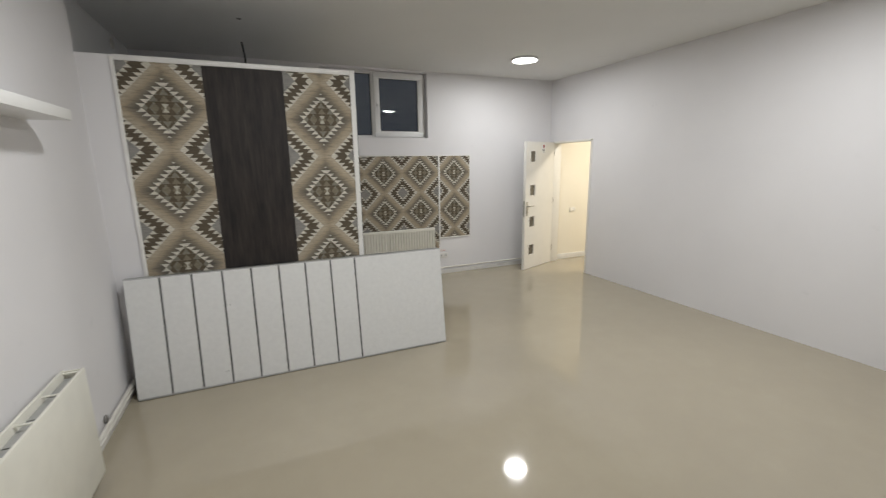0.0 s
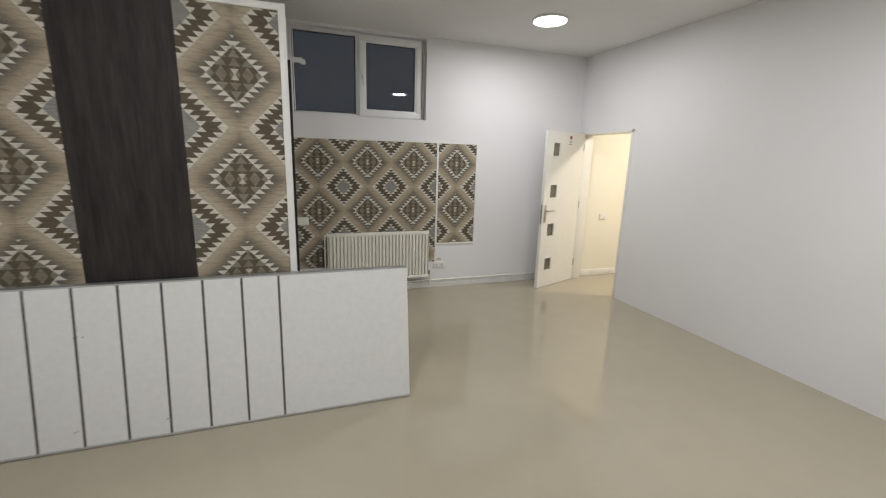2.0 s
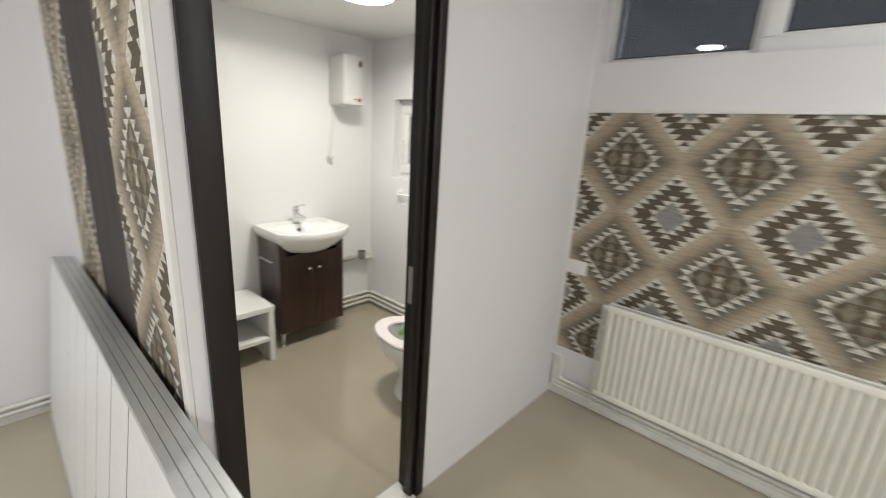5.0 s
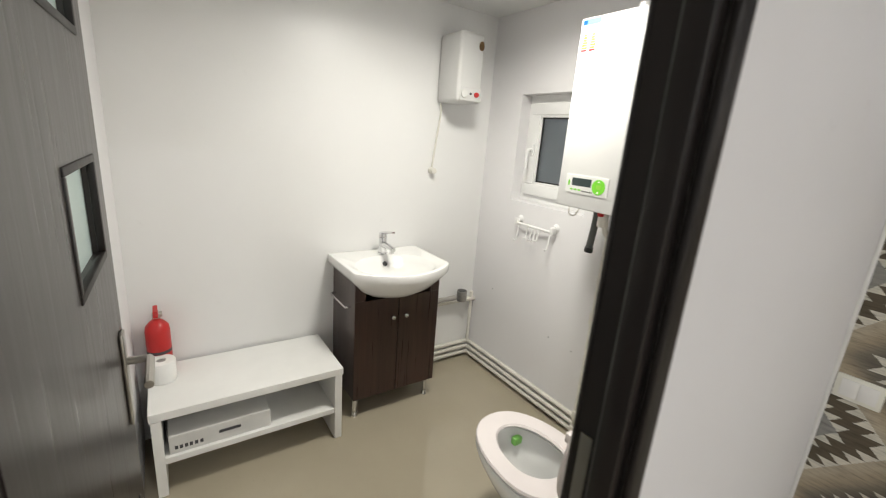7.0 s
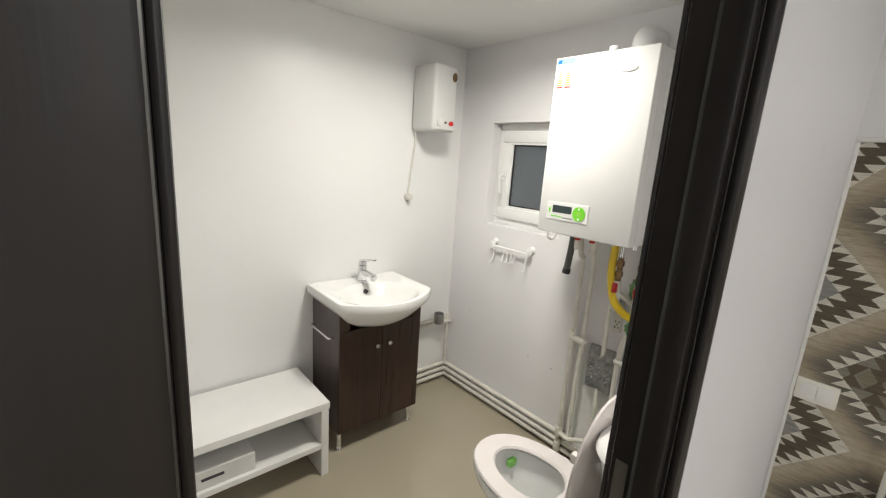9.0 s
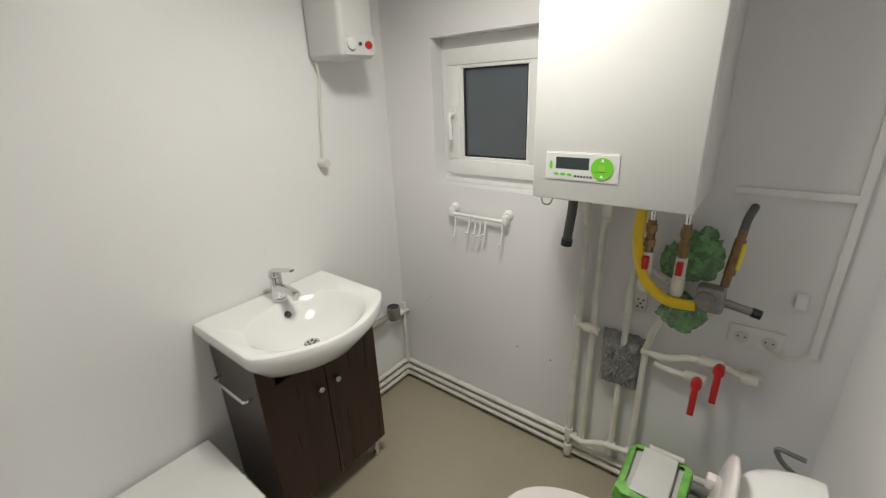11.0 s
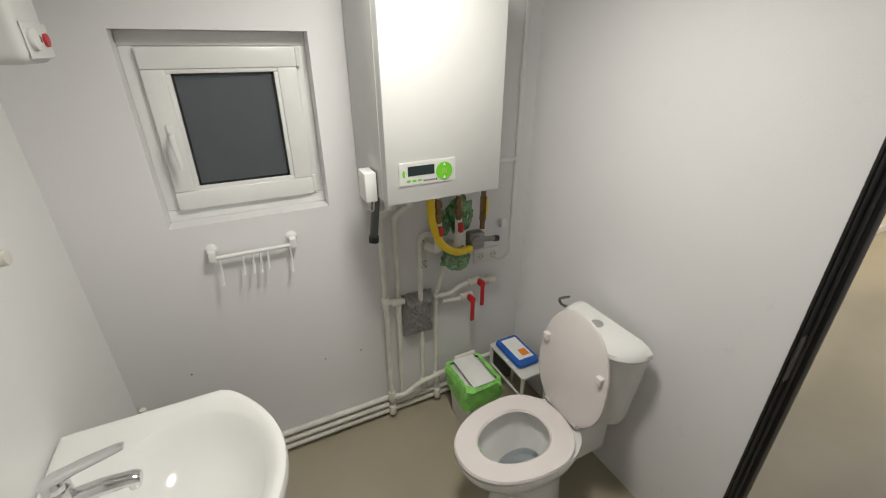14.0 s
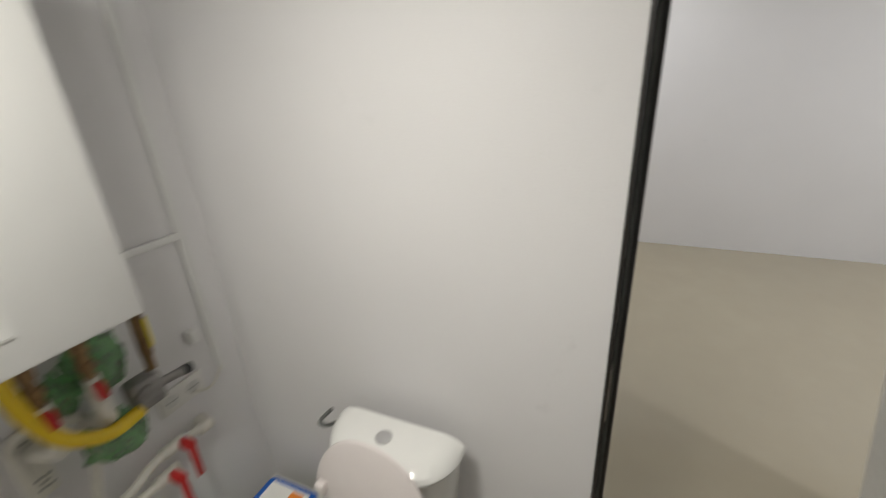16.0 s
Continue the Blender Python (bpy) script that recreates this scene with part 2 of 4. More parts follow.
def box(x0, x1, y0, y1, z0, z1, bevel=0.0, seg=2, bm=None):
    out = bm if bm is not None else bmesh.new()
    made = bmesh.ops.create_cube(out, size=1, matrix=Matrix.LocRotScale(((x0 + x1) / 2, (y0 + y1) / 2, (z0 + z1) / 2), None, (x1 - x0, y1 - y0, z1 - z0)))
    if bevel:
        edges = {e for v in made["verts"] for e in v.link_edges}
        bmesh.ops.bevel(out, geom=list(edges), offset=bevel, segments=seg, profile=0.5, affect="EDGES")
    return out


def rod(p0, p1, r, seg=16, r2=None, bm=None, bevel=0.0):
    out = bm if bm is not None else bmesh.new()
    p0, p1 = Vector(p0), Vector(p1)
    way = p1 - p0
    m = Matrix.Translation((p0 + p1) / 2) @ way.to_track_quat("Z", "Y").to_matrix().to_4x4()
    made = bmesh.ops.create_cone(out, cap_ends=True, segments=seg, radius1=r, radius2=r if r2 is None else r2, depth=way.length, matrix=m)
    if bevel:
        edges = {e for v in made["verts"] for e in v.link_edges if len([f for f in e.link_faces if len(f.verts) > 4]) == 1}
        bmesh.ops.bevel(out, geom=list(edges), offset=bevel, segments=2, profile=0.5, affect="EDGES")
    return out


def rounded(points, radius, steps=5):
    """The line through the points with its corners rounded."""
    pts = [Vector(p) for p in points]
    out = [pts[0]]
    for a, b, c in zip(pts, pts[1:], pts[2:]):
        r = min(radius, (a - b).length * 0.45, (c - b).length * 0.45)
        p, q = b + (a - b).normalized() * r, b + (c - b).normalized() * r
        for i in range(steps + 1):
            t = i / steps
            out.append(p * (1 - t) ** 2 + b * 2 * t * (1 - t) + q * t * t)
    return out + [pts[-1]]


def tube(points, r, seg=10, radius=0.03, bm=None):
    out = bm if bm is not None else bmesh.new()
    pts = rounded(points, radius) if len(points) > 2 else [Vector(p) for p in points]
    rings, side = [], None
    for i, p in enumerate(pts):
        way = (pts[min(i + 1, len(pts) - 1)] - pts[max(i - 1, 0)]).normalized()
        if side is None:
            side = way.orthogonal().normalized()
        side = (side - way * side.dot(way)).normalized()
        up = way.cross(side)
        rings.append([out.verts.new(p + (side * math.cos(a) + up * math.sin(a)) * r) for a in (2 * math.pi * k / seg for k in range(seg))])
    for a, b in zip(rings, rings[1:]):
        for k in range(seg):
            out.faces.new((a[k], a[(k + 1) % seg], b[(k + 1) % seg], b[k]))
    out.faces.new(rings[0])
    out.faces.new(rings[-1])
    return out


def loft(rings, cap_first=True, cap_last=True, bm=None):
    out = bm if bm is not None else bmesh.new()
    made = [[out.verts.new(p) for p in ring] for ring in rings]
    n = len(made[0])
    for a, b in zip(made, made[1:]):
        for k in range(n):
            out.faces.new((a[k], a[(k + 1) % n], b[(k + 1) % n], b[k]))
    if cap_first:
        out.faces.new(made[0])
    if cap_last:
        out.faces.new(made[-1])
    return out


def egg(cx, cy, z, front, back, half, n=40, power=2.3):
    """An oval that points to -x."""
    ring = []
    for k in range(n):
        a = 2 * math.pi * k / n
        c, s = math.cos(a), math.sin(a)
        e = 2 / power
        x = abs(c) ** e * (front if c < 0 else back) * (1 if c > 0 else -1)
        ring.append((cx + x, cy + abs(s) ** e * half * (1 if s > 0 else -1), z))
    return ring


# ---- structure ----
FAR, PX, PY, RX, LX, BACK, TOP = 6.0, 1.97, 3.91, 5.60, 0.13, -1.2, 2.43
IX, IY = 1.87, 3.972
structure("floor", box(-0.2, 7.6, BACK - 0.15, 6.3, -0.12, 0.0), M_FLOOR, "glossy beige poured resin floor", "floor")
structure("ceiling", box(-0.2, RX + 0.15, BACK - 0.15, 6.3, CEIL, CEIL + 0.12), M_CEIL, "matt white painted ceiling", "ceiling")
structure("wall_left", box(LX - 0.15, LX, BACK, PY, 0, CEIL), M_WALL, "white painted plaster wall", "wall")
structure("wall_left_bathroom", box(-0.15, 0.0, PY, FAR, 0, CEIL), M_BATH, "white painted bathroom wall", "wall")
structure("wall_back", box(-0.2, RX + 0.15, BACK - 0.15, BACK, 0, CEIL), M_WALL, "white painted plaster wall", "wall")


def wall_with_holes(name, axis, lo, hi, a0, a1, z0, z1, holes, material, label):
    """A wall slab from lo to hi across its thickness, with rectangular holes (a0, a1, z0, z1) along it."""
    bm = bmesh.new()
    cuts = sorted({a0, a1, *[v for h in holes for v in h[:2]]})
    levels = sorted({z0, z1, *[v for h in holes for v in h[2:]]})
    for a, b in zip(cuts, cuts[1:]):
        for c, d in zip(levels, levels[1:]):
            if any(h[0] <= a and b <= h[1] and h[2] <= c and d <= h[3] for h in holes):
                continue
            if axis == "x":
                box(lo, hi, a, b, c, d, bm=bm)
            else:
                box(a, b, lo, hi, c, d, bm=bm)
    return structure(name, bm, material, label, "wall", smooth=False)


BW = (0.297, 0.866, 1.238, 1.874)
MW = (1.985, 3.445, 2.035, 2.905)
wall_with_holes("wall_far", "y", FAR, FAR + 0.3, -0.15, 7.6, 0, CEIL, [BW, MW], M_WALL, "white painted outer wall with window openings")
D0, D1, DH = 5.03, 5.93, 1.99
wall_with_holes("wall_right", "x", RX, RX + 0.14, BACK, FAR, 0, CEIL, [(D0, D1, 0, DH)], M_WALL, "white painted wall with a doorway")
O0, O1, OH = 3.995, 4.772, 2.14
wall_with_holes("wall_partition_side", "x", IX, PX, PY, FAR, 0, TOP, [(O0, O1 - 0.02, 0, OH)], M_WALL, "white painted partition with a doorway")
structure("wall_partition_front", box(0.0, IX, PY, IY, 0, TOP), M_WALL, "white partition wall below the ceiling", "wall")
structure("ceiling_bathroom", box(0.0, IX, IY, FAR, BCEIL, TOP - 0.01), M_CEIL, "white low bathroom ceiling", "ceiling")
# hall beyond the white door
structure("wall_hall_end", box(7.45, 7.6, 3.0, FAR, 0, 2.6), M_HALL, "cream hall wall", "wall")
structure("wall_hall_near", box(RX + 0.14, 7.6, 2.85, 3.0, 0, 2.6), M_HALL, "cream hall wall", "wall")
structure("wall_hall_side", box(RX + 0.145, 7.45, FAR - 0.02, FAR - 0.002, 0, 2.55), M_HALL, "cream hall wall", "wall")
structure("ceiling_hall", box(RX + 0.14, 7.6, 2.85, FAR, 2.55, 2.65), M_CEIL, "white hall ceiling", "ceiling")
structure("baseboard_hall", box(RX + 0.15, 7.44, FAR - 0.034, FAR - 0.02, 0, 0.09, 0.004), M_TRIM, "white skirting board", "skirting")
structure("ground", box(-30, 40, 6.31, 60, -0.6, -0.5), M_NIGHT, "dark ground outside at night", "ground")

# skirtings along the far wall and the left wall
structure("baseboard_far", box(PX, RX - 0.01, FAR - 0.018, FAR, 0, 0.055, 0.004), M_TRIM, "white skirting board", "skirting")
structure("baseboard_left", box(LX, LX + 0.018, BACK, PY - 0.02, 0, 0.05, 0.004), M_TRIM, "white skirting board", "skirting")

# wallpaper and its white edging
def wallpaper(name, x0, x1, y, z0, z1, cx, cz, material, label):
    return structure(name, box(x0, x1, y - 0.004, y, z0, z1), material, label, "wallpaper", base=(cx, y, cz))


KELIM = "beige and brown kelim diamond pattern wallpaper"
wallpaper("wallpaper_front", 0.34, 0.857, PY, 0.05, TOP - 0.035, 0.602, 1.51, M_KELIM_TALL, KELIM)
wallpaper("wallpaper_front", 1.41, 1.93, PY, 0.05, TOP - 0.035, 1.688, 1.458, M_KELIM_TALL, KELIM)
wallpaper("wallpaper_front", 0.857, 1.41, PY, 0.05, TOP - 0.035, 1.1, 1.0, M_VINYL, "dark brown streaked wood-look wallpaper")
wallpaper("wallpaper_far", 1.975, 3.59, FAR, 0.335, 1.785, 2.222, 1.543, M_KELIM, KELIM)
wallpaper("wallpaper_far", 3.614, 4.105, FAR, 0.57, 1.78, 3.85, 1.545, M_KELIM, KELIM)
for name, args in (
    ("trim", (0.315, 0.34, PY - 0.014, PY, 0.05, TOP - 0.012)),
    ("trim", (1.93, PX, PY - 0.016, PY, 0.0, TOP + 0.004)),
    ("trim", (0.34, 1.93, PY - 0.014, PY, TOP - 0.035, TOP + 0.002)),
    ("trim", (1.965, 4.12, FAR - 0.012, FAR, 1.78, 1.797)),
    ("trim", (3.59, 3.614, FAR - 0.014, FAR, 0.46, 1.78)),
    ("trim", (3.614, 4.12, FAR - 0.012, FAR, 0.55, 0.57)),
    ("trim", (4.105, 4.12, FAR - 0.012, FAR, 0.57, 1.78)),
    ("trim", (1.9702, 1.983, FAR - 0.012, FAR, 0.335, 1.78)),
):
    structure(name, box(*args, 0.003), M_TRIM, "white edging strip round wallpaper", "trim")


# ---- windows ----
def window(name, x0, x1, z0, z1, y, sashes, pane_material, label, inset=0.022, rim=0.045):
    """A frame in an opening with panes; sashes: (x0, x1, opens) in metres from x0."""
    root = tagged(thing(name, ((x0 + x1) / 2, y, z0), label, "window"), kind="structure")
    w = rim
    for args in ((x0, x1, z0, z0 + w), (x0, x1, z1 - w, z1)):
        part("window_frame", box(args[0], args[1], y, y + 0.06, args[2], args[3], 0.004), M_PVC, root)
    for a in (x0, x1 - w):
        part("window_frame", box(a, a + w, y + 0.001, y + 0.059, z0 + w, z1 - w, 0.004), M_PVC, root)
    for a, b, opens in sashes:
        s, dy = (0.068, -0.022) if opens else (0.012, 0.012)
        bm = bmesh.new()
        c, d = z0 + (inset if opens else w), z1 - (inset if opens else w)
        for q in ((a, b, c, c + s), (a, b, d - s, d), (a, a + s, c + s, d - s), (b - s, b, c + s, d - s)):
            box(q[0], q[1], y + dy, y + dy + 0.055, q[2], q[3], 0.006, bm=bm)
        sash = part("sash", bm, M_PVC, root)
        if opens:
            bm = bmesh.new()
            for q in ((a + s - 0.004, b - s + 0.004, c + s - 0.004, c + s + 0.014), (a + s - 0.004, b - s + 0.004, d - s - 0.014, d - s + 0.004),
                      (a + s - 0.004, a + s + 0.014, c + s + 0.014, d - s - 0.014), (b - s - 0.014, b - s + 0.004, c + s + 0.014, d - s - 0.014)):
                box(q[0], q[1], y + dy + 0.007, y + dy + 0.05, q[2], q[3], 0.003, bm=bm)
            part("glazing_bead", bm, M_PVC, sash)
            s += 0.0135
        bm = bmesh.new()
        for q in ((a + s, b - s, c + s, c + s + 0.008), (a + s, b - s, d - s - 0.008, d - s), (a + s, a + s + 0.008, c + s, d - s), (b - s - 0.008, b - s, c + s, d - s)):
            box(q[0], q[1], y + dy + 0.016, y + dy + 0.04, q[2], q[3], bm=bm)
        part("gasket", bm, M_BLACK, sash, "black rubber gasket")
        p = part("pane", box(a + s, b - s, y + dy + 0.022, y + dy + 0.03, c + s, d - s), pane_material, sash)
        p.visible_shadow = False
        if opens:
            hz = z0 + (z1 - z0) * 0.5
            h = part("handle", box(a + 0.03, a + 0.055, y + dy - 0.012, y + dy, hz - 0.035, hz + 0.035, 0.004), M_PVC, sash)
            tube([(a + 0.042, y + dy - 0.01, hz), (a + 0.042, y + dy - 0.045, hz), (a + 0.048, y + dy - 0.048, hz - 0.11)], 0.009, radius=0.015, bm=(bm := bmesh.new()))
            part("lever", bm, M_PVC, sash)
            bm = bmesh.new()
            for hz in (z0 + 0.06, z1 - 0.11):
                rod((b + 0.006, y + dy + 0.005, hz), (b + 0.006, y + dy + 0.005, hz + 0.06), 0.008, 10, bm=bm)
            part("hinge", bm, M_PVC, sash)
    return root


window("window_1", MW[0], MW[1], MW[2], MW[3], FAR + 0.085, [(2.012, 2.672, False), (2.692, 3.41, True)], M_PANE, "white plastic double window, dark night outside", 0.008, 0.022)
part_mid = structure("trim", box(2.662, 2.70, FAR + 0.088, FAR + 0.135, MW[2] + 0.022, MW[3] - 0.022, 0.004), M_PVC, "white window mullion", "window")
window("window_2", BW[0], BW[1], BW[2], BW[3], FAR + 0.075, [(0.341, 0.824, True)], M_FROST, "small white plastic window with frosted pane", 0.046)

# ---- white door to the hall ----
for args in ((RX - 0.012, RX + 0.15, D0, D0 + 0.03, 0, DH), (RX - 0.012, RX + 0.15, D1 - 0.03, D1, 0, DH), (RX - 0.012, RX + 0.15, D0, D1, DH - 0.03, DH)):
    structure("trim", box(*args, 0.003), M_DOOR, "white wooden door lining", "door frame")

ang = math.degrees(math.atan2(5.620 - 5.90, 4.866 - 5.585))
leaf = tagged(thing("door_1", None, "white laminate door with four dark glass squares, standing open", "door", m=pose(5.585, 5.90, 0.006, 0, 0, ang)), kind="structure")
W = 0.79
SQ = [(0.50 + 0.04, z) for z in (0.30, 0.75, 1.24, 1.75)]
bm = bmesh.new()
cz = [0.0]
for x, z in SQ:
    cz += [z - 0.08, z + 0.08]
cz.append(1.97)
for a, b in ((0.0, 0.53), (0.53, 0.67), (0.67, W)):
    for i, (c, d) in enumerate(zip(cz, cz[1:])):
        if a == 0.53 and i % 2 == 1:
            continue
        box(a, b, -0.02, 0.02, c, d, bm=bm)
panel = part("door_panel", bm, M_DOOR, leaf)
for x, z in SQ:
    part("glass_square", box(0.53, 0.67, -0.006, 0.006, z - 0.08, z + 0.08), M_DARKGLASS, panel, "dark tinted glass square")
    bm = bmesh.new()
    for s in (-1, 1):
        for q in ((0.525, 0.675, z - 0.086, z - 0.078), (0.525, 0.675, z + 0.078, z + 0.086), (0.525, 0.533, z - 0.078, z + 0.078), (0.667, 0.675, z - 0.078, z + 0.078)):
            box(q[0], q[1], s * 0.021 - 0.003, s * 0.021 + 0.003, q[2], q[3], bm=bm)
    part("glazing_bead", bm, M_DOOR, panel)
for s in (-1, 1):
    h = part("handle_plate", box(W - 0.07, W - 0.03, s * 0.024 - 0.004, s * 0.024 + 0.004, 0.85, 1.07, 0.003), M_STEEL, leaf, "brushed steel handle plate")
    part("handle", tube([(W - 0.05, s * 0.026, 1.0), (W - 0.05, s * 0.065, 1.0), (W - 0.175, s * 0.068, 1.0)], 0.009, radius=0.02), M_STEEL, leaf, "steel lever handle")
    part("keyhole", rod((W - 0.05, s * 0.027, 0.905), (W - 0.05, s * 0.036, 0.905), 0.01), M_STEEL, leaf)
part("lock_face", box(W - 0.0005, W + 0.0015, -0.012, 0.012, 0.84, 1.08), M_STEEL, leaf)
for z in (0.2, 1.0, 1.75):
    part("hinge", rod((-0.006, 0.022, z), (-0.006, 0.022, z + 0.09), 0.007), M_STEEL, leaf)
sign = thing("door_sign", None, "small white notice with red symbol stuck on door", "sign", m=pose(5.585, 5.90, 0.006, 0, 0, ang))
part("plate", box(0.27, 0.36, 0.0205, 0.0225, 1.80, 1.945, 0.0006, 1), M_PAPER, sign)
part("symbol", rod((0.315, 0.0222, 1.905), (0.315, 0.0234, 1.905), 0.026, 20), M_RED, sign, "red round symbol")
part("symbol", rod((0.315, 0.0228, 1.905), (0.315, 0.0238, 1.905), 0.012, 16), M_INK, sign)
for z in (1.86, 1.84, 1.82):
    part("text_line", box(0.285, 0.345, 0.0223, 0.0231, z - 0.004, z + 0.004), M_INK, sign)

# ---- dark bathroom door frame and leaf ----
for x0, x1, lap, low in ((PX, PX + 0.016, 0.012, 0.045), (IX - 0.010, IX, -0.021, 0.006)):
    for a, b in ((O0 - low, O0 + 0.028), (O1 - 0.028, O1 + lap)):
        structure("architrave", box(x0, x1, a, b, 0, OH - 0.022, 0.005), M_WENGE, "dark wenge door architrave", "door frame")
    structure("architrave", box(x0, x1, O0 - low, O1 + lap, OH - 0.022, OH + max(lap, 0.001) * 1.3, 0.005), M_WENGE, "dark wenge door architrave", "door frame")
for a, b in ((O0, O0 + 0.03), (O1 - 0.03, O1)):
    structure("door_jamb", box(IX + 0.003, PX - 0.002, a, b, 0, OH - 0.002), M_WENGE, "dark wenge door lining", "door frame")
structure("door_jamb", box(IX + 0.003, PX - 0.002, O0 + 0.03, O1 - 0.03, OH - 0.03, OH - 0.002), M_WENGE, "dark wenge door lining", "door frame")
for a, b in ((O0 + 0.03, O0 + 0.037), (O1 - 0.052, O1 - 0.03)):
    structure("door_stop", box(IX + 0.055, PX - 0.004, a, b, 0, OH - 0.03, 0.003), M_WENGE, "dark wenge door stop", "door frame")
for a in (O1 - 0.05,):
    structure("gasket", box(IX + 0.046, IX + 0.054, a + 0.01, a + 0.02, 0, OH - 0.03, 0.002), M_GROOVE, "grey door seal", "door frame")
structure("strike_plate", box(IX + 0.012, IX + 0.036, O1 - 0.0325, O1 - 0.0299, 0.93, 1.09), M_STEEL, "steel strike plate", "door frame")
structure("threshold", box(IX - 0.01, PX + 0.012, O0 + 0.03, O1 - 0.03, 0.0, 0.006, 0.002), M_TRIM, "thin pale threshold strip", "threshold")

bath_leaf = tagged(thing("door_2", None, "dark wenge door with small frosted panes, standing open", "door", m=pose(IX - 0.012, O0 + 0.028, 0.008, 0, 0, 178.3)), kind="structure")
W2, SQ2 = 0.70, (0.22, 0.62, 1.40, 1.80)
bm = bmesh.new()
cz = [0.0]
for z in SQ2:
    cz += [z - 0.09, z + 0.09]
cz.append(2.09)
for a, b in ((0.0, 0.36), (0.36, 0.61), (0.61, W2)):
    for i, (c, d) in enumerate(zip(cz, cz[1:])):
        if a == 0.36 and i % 2 == 1:
            continue
        box(a, b, 0.0, 0.04, c, d, bm=bm)
panel = part("door_panel", bm, M_LEAF, bath_leaf)
for z in SQ2:
    part("glass_square", box(0.36, 0.61, 0.018, 0.024, z - 0.09, z + 0.09), M_PALE, panel, "frosted glass square")
    bm = bmesh.new()
    for y in (0.003, 0.037):
        for q in ((0.35, 0.62, z - 0.1, z - 0.086), (0.35, 0.62, z + 0.086, z + 0.1), (0.35, 0.364, z - 0.086, z + 0.086), (0.606, 0.62, z - 0.086, z + 0.086)):
            box(q[0], q[1], y - 0.006, y + 0.006, q[2], q[3], 0.002, bm=bm)
    part("glazing_bead", bm, M_WENGE, panel)
for y, s in ((0.0, -1), (0.04, 1)):
    part("handle_plate", box(W2 - 0.07, W2 - 0.03, y + s * 0.004 - 0.004, y + s * 0.004 + 0.004, 0.90, 1.12, 0.003), M_STEEL, bath_leaf, "brushed steel handle plate")
    part("handle", tube([(W2 - 0.05, y + s * 0.006, 1.05), (W2 - 0.05, y + s * 0.05, 1.05), (W2 - 0.17, y + s * 0.052, 1.05)], 0.009, radius=0.012), M_STEEL, bath_leaf, "steel lever handle")
part("lock_face", box(W2 - 0.0005, W2 + 0.0015, 0.008, 0.032, 0.89, 1.13), M_STEEL, bath_leaf)


# ---- ceiling lamps ----
def ceiling_lamp(x, y, z, r, label):
    root = thing("ceiling_lamp", (x, y, z), label, "lamp", "ceiling lamps")
    part("rim", rod((x, y, z - 0.022), (x, y, z), r, 40, bevel=0.004), M_RIM, root)
    part("diffuser", rod((x, y, z - 0.027), (x, y, z - 0.0215), r - 0.012, 40), M_LAMP, root, "glowing white diffuser")


for x, y in ROOM_LAMPS:
    ceiling_lamp(x, y, CEIL, 0.165, "round flat white lamp glowing on the ceiling")
ceiling_lamp(0.985, 5.19, BCEIL, 0.155, "round white lamp glowing on bathroom ceiling")
root = thing("hall_lamp", (6.5, 4.7, 2.55), "round warm lamp on hall ceiling", "lamp")
part("rim", rod((6.5, 4.7, 2.52), (6.5, 4.7, 2.55), 0.17, 32), M_RIM, root)


# ---- leaning sandwich panel ----
lean = math.degrees(math.atan2(0.122, 0.895))
board = thing("leaning_panel", None, "white grooved panel with aluminium edges leaning on partition", "panel", m=pose(0.209, 3.668, 0.004, -lean, 0, 0))
LEN, HI, TH = 2.455, 0.893, 0.095
grooves = [0.218 + 0.2046 * i for i in range(8)]
edges = [0.0, *grooves, LEN]
for a, b in zip(edges, edges[1:]):
    part("slat", box(a + (0.0065 if a else 0), b - (0.0065 if b < LEN else 0), 0.0, 0.02, 0.012, HI - 0.004, 0.0015, 1), M_PANEL, board)
for g in grooves:
    part("groove", box(g - 0.0065, g + 0.0065, 0.0015, 0.02, 0.012, HI - 0.004), M_GROOVE, board, "dark grey groove")
part("core", box(0.002, LEN - 0.002, 0.02, TH - 0.002, 0.012, HI - 0.004), M_PANEL, board)
rail_top = part("top_profile", box(0.0, LEN, 0.0, TH, HI - 0.004, HI + 0.006, 0.0015, 1), M_ALU, board, "ribbed aluminium edge profile")
for y in (0.022, 0.047, 0.071):
    part("groove_line", box(0.0005, LEN - 0.0005, y, y + 0.0022, HI + 0.0045, HI + 0.0063), M_GROOVE, rail_top)
part("bottom_profile", box(0.0, LEN, -0.002, TH, 0.0, 0.012, 0.001, 1), M_ALU, board, "aluminium edge profile")
for gx, gz in ((0.62, 0.62), (0.635, 0.624), (0.66, 0.62), (0.585, 0.10), (0.60, 0.104), (1.02, 0.10)):
    part("screw_hole", rod((gx, -0.0006, gz), (gx, 0.003, gz), 0.0035, 8), M_GROOVE, board)


